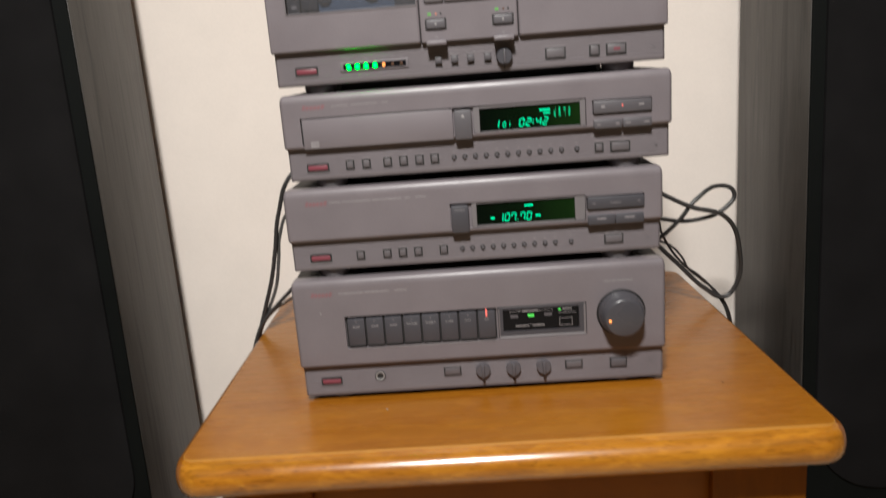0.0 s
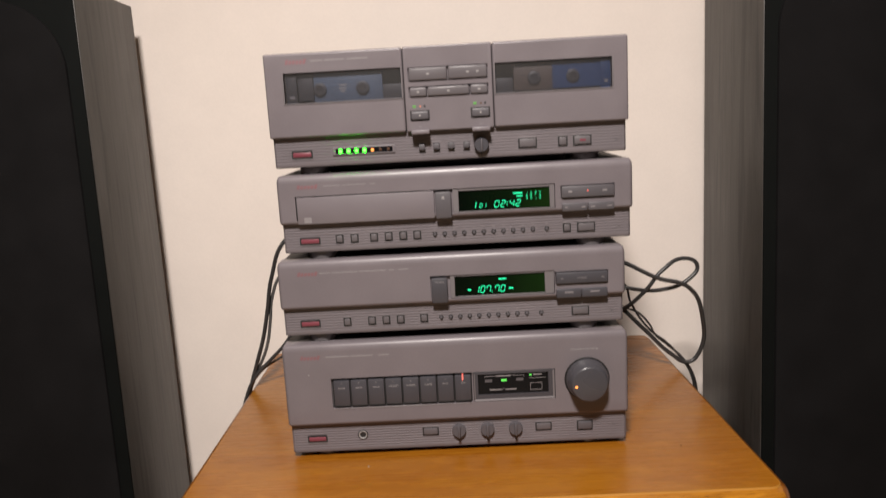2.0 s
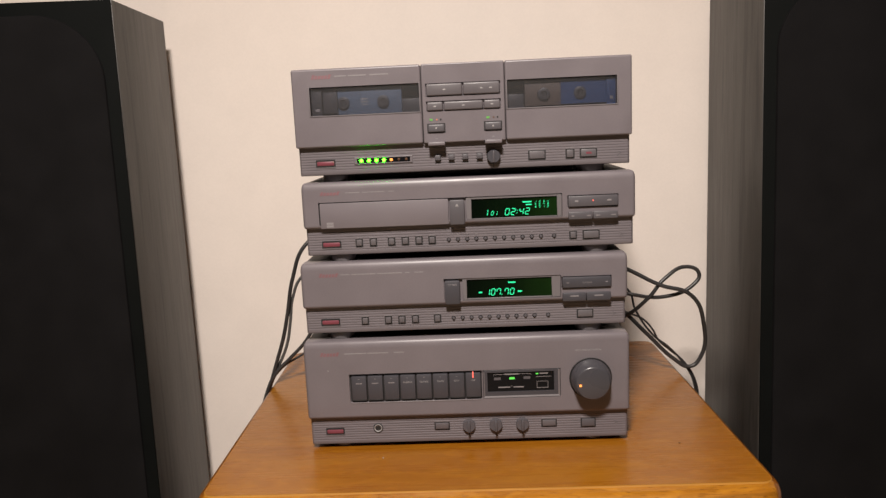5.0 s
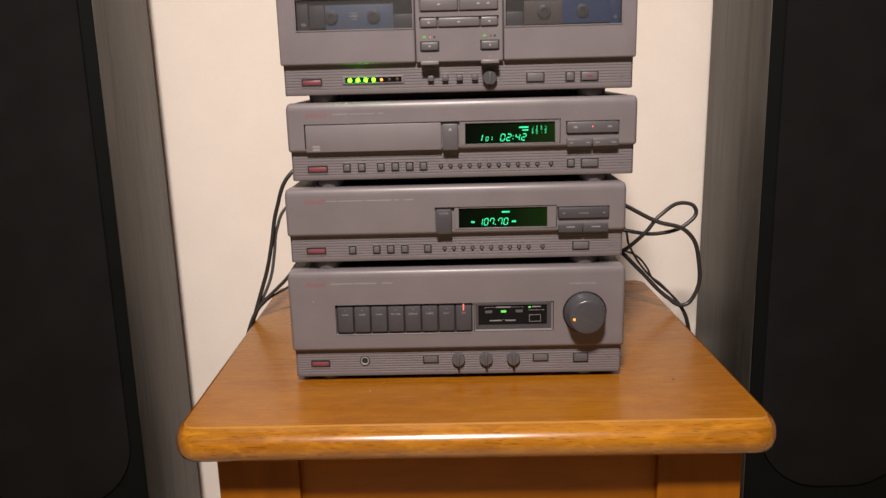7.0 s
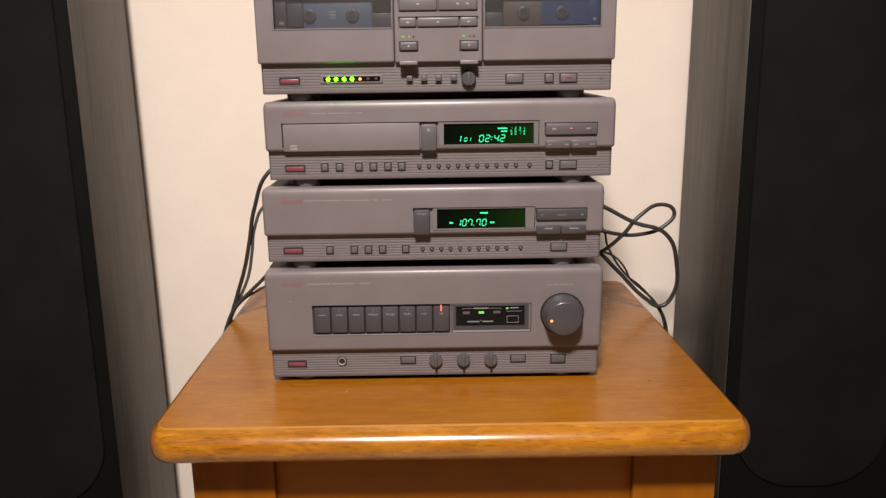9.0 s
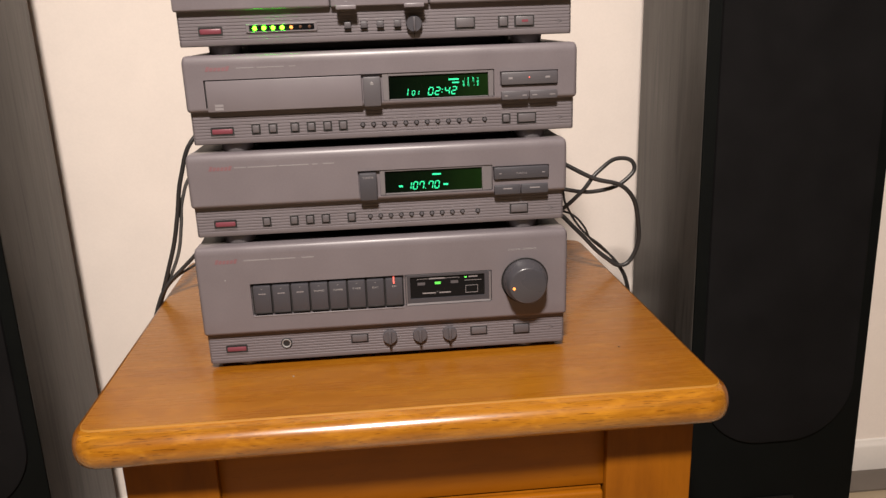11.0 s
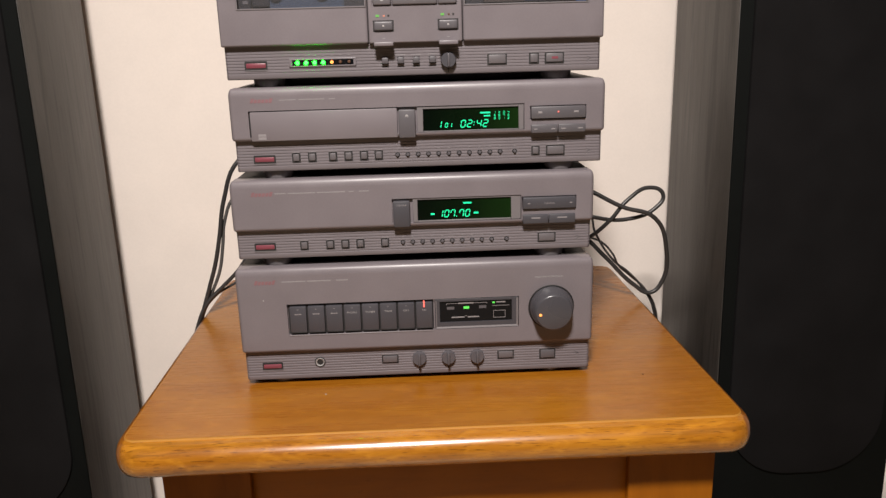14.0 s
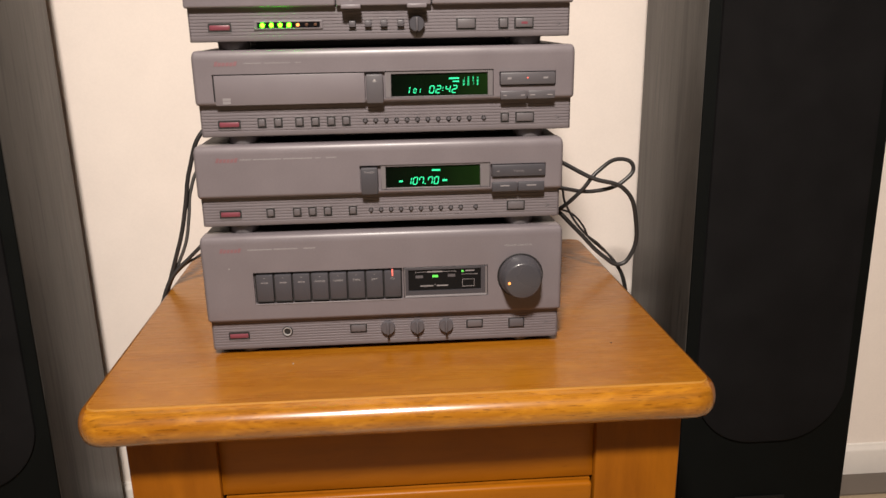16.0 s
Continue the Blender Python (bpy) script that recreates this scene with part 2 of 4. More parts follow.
def writing(text, x, z, height, y, material, parent, width=None, name="lettering"):
    cu = bpy.data.curves.new(name, "FONT")
    cu.body, cu.size, cu.align_x, cu.align_y, cu.extrude = text, height * 1.4, "CENTER", "CENTER", 0.00005
    tmp = new("tmp", cu)
    bpy.context.view_layer.update()
    me = bpy.data.meshes.new_from_object(tmp.evaluated_get(bpy.context.evaluated_depsgraph_get()))
    span = max(v.co.x for v in me.vertices) - min(v.co.x for v in me.vertices)
    k = width / span if width else 1.0
    me.transform(Matrix.Translation((x, y, z)) @ Matrix.Rotation(radians(90), 4, "X") @ Matrix.Diagonal((k, 1, 1, 1)))
    bpy.data.objects.remove(tmp)
    bpy.data.curves.remove(cu)
    me.materials.clear()
    me.materials.append(material)
    ob = new(name, me)
    ob.parent = parent
    return ob


def panel(x0, x1, z0, z1, yf, yb, r, holes=(), depth=0.006, crown=0.0):
    """A moulded front with rounded edges and rectangular recesses (x0, x1, z0, z1) cut into it."""
    bm = bmesh.new()
    xs = sorted({x0 + r, x1 - r, *[h[0] for h in holes], *[h[1] for h in holes]})
    up = max(r, crown)
    zs = sorted({z0 + r, z1 - up, *[h[2] for h in holes], *[h[3] for h in holes]})
    quad = lambda *p: bm.faces.new([bm.verts.new(q) for q in p])
    for a, b in zip(xs, xs[1:]):
        for c, d in zip(zs, zs[1:]):
            mx, mz = (a + b) / 2, (c + d) / 2
            if not any(h[0] < mx < h[1] and h[2] < mz < h[3] for h in holes):
                quad((a, yf, c), (b, yf, c), (b, yf, d), (a, yf, d))
    for a, b, c, d in holes:
        y = yf + depth
        quad((a, y, c), (b, y, c), (b, y, d), (a, y, d))
        quad((a, yf, c), (b, yf, c), (b, y, c), (a, y, c))
        quad((a, yf, d), (a, y, d), (b, y, d), (b, yf, d))
        quad((a, yf, c), (a, y, c), (a, y, d), (a, yf, d))
        quad((b, yf, c), (b, yf, d), (b, y, d), (b, y, c))
    rings = []
    for k in range(6):
        t = k / 5 * math.pi / 2
        out, y = math.sin(t), yf + r * (1 - math.cos(t))
        ring = []
        for cx, cz, high, a0 in ((x0 + r, z0 + r, r, 180), (x1 - r, z0 + r, r, 270), (x1 - r, z1 - up, up, 0), (x0 + r, z1 - up, up, 90)):
            for n in range(5):
                a = radians(a0 + 22.5 * n)
                ring.append((cx + out * r * math.cos(a), y, cz + out * high * math.sin(a)))
        rings.append(ring)
    rings.append([(x, yb, z) for x, y, z in rings[-1]])
    for p, q in zip(rings, rings[1:]):
        for i in range(len(p)):
            j = (i + 1) % len(p)
            f = [v for n, v in enumerate((p[i], q[i], q[j], p[j])) if v not in (p[i], q[i], q[j], p[j])[:n]]
            quad(*f)
    bmesh.ops.remove_doubles(bm, verts=bm.verts, dist=0.00002)
    bmesh.ops.recalc_face_normals(bm, faces=bm.faces)
    return bm


def ribbed(x0, x1, z0, z1, yf, yb, pitch=0.0034, depth=0.0005, r=0.003):
    """A strip with fine horizontal ribs and rounded lower corners."""
    bm = bmesh.new()
    prof = [(yb, z0), (yf + r, z0), (yf + r * 0.3, z0 + r * 0.3), (yf, z0 + r)]
    z = z0 + 0.006
    while z < z1 - 0.004:
        prof += [(yf, z), (yf + depth, z + 0.0004), (yf + depth, z + 0.0011), (yf, z + 0.0015)]
        z += pitch
    prof += [(yf, z1), (yb, z1)]
    cols = []
    for x, inset in ((x0, 0.0025), (x0 + 0.0025, 0), (x1 - 0.0025, 0), (x1, 0.0025)):
        cols.append([bm.verts.new((x, min(y + inset, yb), z)) for y, z in prof])
    for a, b in zip(cols, cols[1:]):
        for i in range(len(prof) - 1):
            bm.faces.new((a[i], b[i], b[i + 1], a[i + 1]))
    for c in (cols[0], cols[-1]):
        bm.faces.new(c)
    bmesh.ops.recalc_face_normals(bm, faces=bm.faces)
    return bm


SEGS = {"0": "abcdef", "1": "bc", "2": "abged", "3": "abgcd", "4": "fgbc", "5": "afgcd", "6": "afgedc", "7": "fabc", "8": "abcdefg", "9": "abcdfg"}


def digits(text, x, z, w, h, y, step, bm, lean=0.18, t=0.0011):
    """Leaning seven-stroke figures; ':' and '.' are dots."""
    def bar(ax, az, bx, bz):
        d = Vector((bx - ax, bz - az)).normalized()
        n = Vector((-d.y, d.x)) * t / 2
        pts = [(ax + n.x, az + n.y), (ax - n.x, az - n.y), (bx - n.x, bz - n.y), (bx + n.x, bz + n.y)]
        bm.faces.new([bm.verts.new((px + lean * (pz - z), y, pz)) for px, pz in pts])
    for ch in text:
        g = t * 0.45
        if ch in ":.":
            for zz in ((0.3, 0.7) if ch == ":" else (0.06,)):
                bar(x, z + h * zz - t / 2, x, z + h * zz + t / 2)
            x += step * 0.45
            continue
        for s in SEGS.get(ch, ""):
            a = {"a": (g, h, w - g, h), "b": (w, h / 2 + g, w, h - g), "c": (w, g, w, h / 2 - g), "d": (g, 0, w - g, 0),
                 "e": (0, g, 0, h / 2 - g), "f": (0, h / 2 + g, 0, h - g), "g": (g, h / 2, w - g, h / 2)}[s]
            bar(x + a[0], z + a[1], x + a[2], z + a[3])
        x += step
    return bm


def bars(rects, y, thick=0.0002):
    bm = bmesh.new()
    for a, b, c, d in rects:
        box(a, b, y - thick, y, c, d, bm=bm)
    return bm


def emblem(x0, x1, z0, z1, y):
    """A row of slanted red bars in place of the maker's mark."""
    bm = bmesh.new()
    n, h = 6, z1 - z0
    step = (x1 - x0 - 0.35 * h) / n
    for i in range(n):
        a, top = x0 + i * step, z1 if i in (0, 5) else z0 + h * 0.78
        s = (top - z0) * 0.35
        bm.faces.new([bm.verts.new(p) for p in ((a, y, z0), (a + step * 0.78, y, z0), (a + step * 0.78 + s, y, top), (a + s, y, top))])
    return bm


# ---- the room ----
def structure(name, bm, material, label):
    return tagged(part(name, bm, material, None, label), kind="structure", category=name.split("_")[0])


structure("floor", box(-3.2, 3.4, -4.6, WALL + 0.1, -0.05, 0.0), FLOOR, "pale floor boards")
structure("floor_border", box(-3.2, 3.4, WALL - 0.080, WALL - 0.012, 0.0, 0.004), BORDER, "dark grey strip of floor along the skirting")
structure("wall_north", box(-3.2, 3.4, WALL, WALL + 0.12, 0.0, 2.5), PLASTER, "cream plaster wall behind the stereo")
# unseen walls and ceiling close the room, coloured darker to cut bounced light
structure("wall_south", box(-3.2, 3.4, -4.72, -4.6, 0.0, 2.5), WALL_DARKENED, "unseen plaster wall, tan darkened to cut bounced light")
structure("wall_west", box(-3.32, -3.2, -4.6, WALL, 0.0, 2.5), WALL_DARKENED, "unseen plaster wall, tan darkened to cut bounced light")
structure("wall_east", box(3.4, 3.52, -4.6, WALL, 0.0, 2.5), WALL_DARKENED, "unseen plaster wall, tan darkened to cut bounced light")
structure("ceiling", box(-3.2, 3.4, -4.6, WALL, 2.5, 2.6), CEILING, "unseen plaster ceiling, darkened to cut bounced light")


def skirting():
    bm = bmesh.new()
    prof = [(0.0, 0.004), (-0.012, 0.004), (-0.012, 0.058), (-0.010, 0.063), (-0.006, 0.066), (-0.004, 0.071), (0.0, 0.073)]
    a, b = ([bm.verts.new((x, WALL + y, z)) for y, z in prof] for x in (-3.2, 3.4))
    for i in range(len(prof) - 1):
        bm.faces.new((a[i], b[i], b[i + 1], a[i + 1]))
    bmesh.ops.recalc_face_normals(bm, faces=bm.faces)
    return bm


structure("baseboard", skirting(), GLOSS_WHITE, "white glossy moulded skirting board")


# ---- the wooden cabinet under the stack ----
def outline(x0, x1, y0, y1, r, n=10):
    pts = []
    for cx, cy, a0 in ((x1 - r, y1 - r, 0), (x0 + r, y1 - r, 90), (x0 + r, y0 + r, 180), (x1 - r, y0 + r, 270)):
        for i in range(n + 1):
            a = radians(a0 + 90 * i / n)
            pts.append((cx + r * math.cos(a), cy + r * math.sin(a)))
    return pts


def loops(levels, x0, x1, y0, y1, r, cap_top=False, cap_bottom=False, side=1.0):
    """Stacks rounded-rectangle loops; each level is (inset, z); side: how much of the inset the two sides take."""
    bm = bmesh.new()
    rings = [[bm.verts.new((x, y, z)) for x, y in outline(x0 + i * side, x1 - i * side, y0 + i, y1 - i, max(r - i, 0.004))] for i, z in levels]
    for a, b in zip(rings, rings[1:]):
        for i in range(len(a)):
            j = (i + 1) % len(a)
            bm.faces.new((a[i], a[j], b[j], b[i]))
    if cap_top:
        bm.faces.new(rings[0])
    if cap_bottom:
        bm.faces.new(rings[-1])
    bmesh.ops.recalc_face_normals(bm, faces=bm.faces)
    return bm


TX0, TX1, TY0, TY1 = -0.339, 0.371, -0.150, 0.485
SIDE = 0.45         # the rounding is narrower along the two sides
SHEAR = 0.020       # the cabinet is a little out of square


def cabinet():
    c = root("bedside_cabinet", (0, 0, 0), "honey-stained wooden cabinet with a rounded overhanging top", "cabinet")
    top = part("cabinet_top", loops([(0.0245, TOP), (0.030, TOP - 0.004)], TX0, TX1, TY0, TY1, 0.038, cap_top=True, side=SIDE), HONEY, c)
    edge = [(0.0215, TOP - 0.0012)]
    for k in range(13):
        a = radians(90 - 180 * k / 12)
        edge.append((0.0205 - 0.0205 * math.cos(a), TOP - 0.0212 + 0.0195 * math.sin(a)))
    edge += [(0.06, TOP - 0.041), (0.09, TOP - 0.041)]
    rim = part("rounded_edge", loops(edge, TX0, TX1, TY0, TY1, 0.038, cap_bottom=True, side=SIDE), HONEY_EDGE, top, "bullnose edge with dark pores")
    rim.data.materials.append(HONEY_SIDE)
    # sides: grain along y, darker end grain, with their shade put into the colour
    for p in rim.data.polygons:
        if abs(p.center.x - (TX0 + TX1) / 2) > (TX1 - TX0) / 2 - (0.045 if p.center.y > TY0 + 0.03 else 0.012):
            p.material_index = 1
    part("inlay_line", loops([(0.0245, TOP - 0.0001), (0.0229, TOP - 0.0002), (0.0212, TOP - 0.0016)], TX0, TX1, TY0, TY1, 0.038, side=SIDE), INLAY, top, "thin pale line round the top")
    x0, x1, yf, yb, z1 = -0.299, 0.3415, -0.102, 0.455, TOP - 0.041
    part("side_panel", box(x0, x0 + 0.02, yf + 0.02, yb, 0.0, z1, 0.002), HONEY_UP, c)
    part("side_panel", box(x1 - 0.02, x1, yf + 0.02, yb, 0.0, z1, 0.002), HONEY_UP, c)
    part("back_panel", box(x0 + 0.02, x1 - 0.02, yb - 0.01, yb, 0.03, z1), HONEY_UP, c)
    part("stile", box(x0, -0.199, yf, yf + 0.02, 0.0, z1, 0.002), HONEY_UP, c)
    part("stile", box(0.240, x1, yf, yf + 0.02, 0.0, z1, 0.002), HONEY_UP, c)
    part("rail", box(-0.199, 0.240, yf + 0.009, yf + 0.028, z1 - 0.095, z1, 0.001), HONEY_RAIL, c, "recessed rail under the top")
    part("plinth", box(-0.199, 0.240, yf + 0.009, yf + 0.028, 0.0, 0.07, 0.001), HONEY_RAIL, c)
    d0, d1 = 0.075, z1 - 0.097
    door = part("door", box(-0.196, 0.237, yf + 0.008, yf + 0.022, d0, d1, 0.001), HONEY_UP, c)
    part("moulding", box(-0.196, 0.237, yf - 0.003, yf + 0.008, d1 - 0.027, d1, 0.004, 3), HONEY_RAIL, door)
    part("moulding", box(-0.196, 0.237, yf - 0.003, yf + 0.008, d0, d0 + 0.027, 0.004, 3), HONEY_RAIL, door)
    part("moulding", box(-0.196, -0.169, yf - 0.003, yf + 0.008, d0 + 0.027, d1 - 0.027, 0.004, 3), HONEY_UP, door)
    part("moulding", box(0.210, 0.237, yf - 0.003, yf + 0.008, d0 + 0.027, d1 - 0.027, 0.004, 3), HONEY_UP, door)
    for ob in c.children_recursive:
        for v in ob.data.vertices:
            v.co.x -= SHEAR * (v.co.y + 0.06)


cabinet()


# ---- the loudspeakers ----
def rounded_plate(x0, x1, z0, z1, yf, yb, r, edge=0.004, n=12):
    """A cloth-covered frame with well-rounded corners, standing upright."""
    bm = bmesh.new()
    rings = []
    for i, y in ((0.0, yb), (0.0, yf + edge), (edge * 0.3, yf + edge * 0.3), (edge, yf)):
        rings.append([bm.verts.new((x, y, z)) for x, z in outline(x0 + i, x1 - i, z0 + i, z1 - i, r - i, n)])
    for a, b in zip(rings, rings[1:]):
        for i in range(len(a)):
            j = (i + 1) % len(a)
            bm.faces.new((a[i], a[j], b[j], b[i]))
    bm.faces.new(rings[-1])
    bmesh.ops.recalc_face_normals(bm, faces=bm.faces)
    return bm


def loudspeaker():
    """Its origin is the foot of the front, at the middle; it faces -y."""
    w, d, h = 0.1412, 0.265, 1.209
    s = root("loudspeaker", (0, 0, 0), "tall floor-standing loudspeaker in dark ash veneer with black cloth grille", "loudspeaker", "pair of loudspeakers")
    part("cabinet_body", box(-w, w, 0.001, d, 0.018, h, 0.0015), ASH, s, "grey-black ash veneer box")
    part("baffle", box(-w + 0.0005, w - 0.0005, -0.004, 0.001, 0.02, h - 0.0005, 0.002, 2), BAFFLE, s, "black front baffle")
    part("grille", rounded_plate(-0.1230, 0.1230, 0.300, h - 0.02, -0.009, -0.003, 0.10), CLOTH, s, "black cloth grille with rounded ends")
    badge = part("badge", box(-0.042, 0.042, -0.0065, -0.004, 0.178, 0.200, 0.001), BADGE, s, "small dark name plate")
    part("mark", bars([(-0.028, 0.028, 0.186, 0.191)], -0.0066), BLACK, badge)
    part("plinth", box(-w - 0.004, w + 0.004, -0.006, d + 0.004, 0.0, 0.018, 0.003), BAFFLE, s)
    # the front slopes back a little, the rear is upright
    bpy.context.view_layer.update()
    for ob in s.children_recursive:
        for v in ob.data.vertices:
            v.co.y += LEAN * (v.co.z - 0.85) * (1 - min(v.co.y / d, 1.0))
    return s


LEAN = math.tan(radians(1.6))
speaker = loudspeaker()
HALF = 0.1412


def stand(x, y, yaw, side):
    """The pose that puts the inner front corner at (x, y); side: 1 for the one standing towards +x."""
    c, n = math.cos(radians(yaw)), math.sin(radians(yaw))
    return pose(x + side * HALF * c, y + side * HALF * n, 0.0, 0, 0, yaw)


speaker.matrix_world = stand(0.459, 0.197, 0.2, 1)
copy_thing(speaker, stand(-0.5100, 0.179, 4.7, -1))


# ---- the stack ----
YU, YL, YB = -0.004, 0.003, 0.019     # front of the upper panel, of the ribbed strip, back of both


def unit(name, z0, z1, x0, x1, groove, depth, holes, label, category):
    """An audio unit: steel case, moulded front with recesses, ribbed strip below, four feet. Heights in metres above the cabinet top."""
    u = root(name, (0, 0, TOP), label, category, "stacked hi-fi units")
    part("case", box(x0 + 0.004, x1 - 0.004, YB, YB + depth, z0 + 0.002, z1 - 0.0003, 0.0015), CASING, u, "dark steel case")
    part("front_panel", panel(x0, x1, groove[1], z1, YU, YB, 0.0045, holes, 0.0045, 0.0095), GREY, u, "mauve-grey moulded front")
    part("lower_panel", ribbed(x0 + 0.002, x1 - 0.002, z0, groove[1], YL, YB), GREY_LOW, u, "ribbed lower strip")
    drop = 0.0097 if z0 > 0.2 else 0.0108 if z0 > 0.05 else 0.006
    if z0 > 0.05:
        # added dark block: keeps the lit wall from showing through the gap below
        part("gap_blocker", box(x0 + 0.066, x1 - 0.069, 0.045, depth - 0.06, z0 - 0.0085, z0 + 0.003, 0.001), CASING, u)
    for fx in (x0 + 0.045, x1 - 0.048):
        for fy in (0.0275, depth - 0.04):
            part("foot", lathe([(0, 0), (0.0165, 0), (0.0175, 0.002), (0.018, drop - 0.001), (0.018, drop + 0.002), (0, drop + 0.002)], 28, "z", (fx, fy, z0 - drop)), FOOT, u)
    return u, u, u


def key(name, x0, x1, z0, z1, mat, parent, yf, yb, r=0.0009, label="", rim=True):
    k = part(name, box(x0, x1, yf, yb, z0, z1, r), mat, parent, label)
    if rim:
        part("rim", box(x0 - 0.0014, x1 + 0.0014, yb - 0.0029, yb - 0.0021, z0 - 0.0017, z1 + 0.0008), GAP, k)
    return k


def low_key(name, x0, x1, z0, z1, mat, parent, label="", out=0.0022):
    k = key(name, x0, x1, z0, z1, mat, parent, YL - out, YL + 0.0023, 0.0009, label)
    part("mark", bars([(x0 - 0.0010, x1 + 0.0010, z1 + 0.0016, z1 + 0.0027)], YL), WARM_EDGE, k)
    return k


def power_key(x0, z0, parent):
    k = key("power_button", x0 + 0.0006, x0 + 0.0232, z0 + 0.0004, z0 + 0.0062, RED_KEY, parent, YL - 0.0016, YL + 0.0023, 0.0014, "dusky red power button")
    # black plate paints the shade at the top of the button's recess
    part("shadow_gap", box(x0 - 0.0004, x0 + 0.0242, YL - 0.0003, YL + 0.0001, z0 + 0.0060, z0 + 0.0082), GAP, k)
    part("lip", box(x0 - 0.001, x0 + 0.0245, YL - 0.0006, YL + 0.0002, z0 - 0.0026, z0 - 0.0015), KEY_PALE, k)


def square_keys(xs, z0, parent, w=0.0070, h=0.0080):
    for x in xs:
        low_key("button", x - w / 2, x + w / 2, z0 + 0.0006, z0 + 0.0006 + h, KEY_STRIP, parent)


def dot_keys(xs, z, parent):
    for x in xs:
        k = part("track_button", lathe([(0, 0.0026), (0.0015, 0.0024), (0.0019, 0.0015), (0.0019, 0)], 16, "y", (x, YL, z)), KEY_MID, parent)
        part("rim", lathe([(0.0020, 0.0001), (0.0026, 0.0003), (0.0029, 0.0)], 18, "y", (x, YL, z)), GAP, k)
        part("mark", bars([(x - 0.0012, x + 0.0012, z + 0.0062, z + 0.0068)], YL), PALE_PRINT, k)


def corner_mark(x0, z0, parent):
    """A small flat chevron, as if pressed in: a pale copy below paints its lit lower side."""
    for name, lift, mat in (("corner_mark", 0.0, KEY_MID), ("corner_mark", -0.0011, WARM_EDGE)):
        bm = bmesh.new()
        for pts in (((0.0, 0.0062), (0.0045, 0.0040), (0.0045, 0.0032), (0.0, 0.0054)), ((0.0045, 0.0040), (0.0052, 0.0036), (0.0006, 0.0), (0.0, 0.0006))):
            bm.faces.new([bm.verts.new((x0 + 0.002 + px, YL - 0.0002, z0 + lift + pz)) for px, pz in pts])
        part(name, bm, mat, parent)


def title(x0, z0, z1, parent, words):
    part("emblem", emblem(x0, x0 + 0.027, z0, z1, YU - 0.0002), RED_PRINT, parent, "red maker's mark")
    part("caption", bars([(x0 + a, x0 + b, z0 + 0.0021, z1 - 0.0019) for a, b in words], YU), PALE_PRINT, parent)


def display(x0, x1, z0, z1, bezel, parent):
    """Display glass in its recess, with the pale frame round it."""
    b = bezel
    y = YU + 0.0012
    frame_bm = bmesh.new()
    for r in ((b[0], x0, b[2], b[3]), (x1, b[1], b[2], b[3]), (x0, x1, b[2], z0), (x0, x1, z1, b[3])):
        box(r[0], r[1], y, YU + 0.0044, r[2], r[3], 0.0004, 1, frame_bm)
    part("display_frame", frame_bm, KEY_PALE, parent, "pale frame round the display")
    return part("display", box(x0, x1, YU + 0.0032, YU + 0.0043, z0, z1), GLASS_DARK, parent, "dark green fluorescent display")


def rocker(x0, x1, z0, z1, mat, parent, marks=()):
    k = part("button", box(x0, x1, YU - 0.0035, YU + 0.004, z0, z1, 0.0012), mat, parent)
    if marks:
        part("mark", bars([(a, b, c, d) for a, b, c, d in marks], YU - 0.0035), PALE_PRINT, k)
    return k


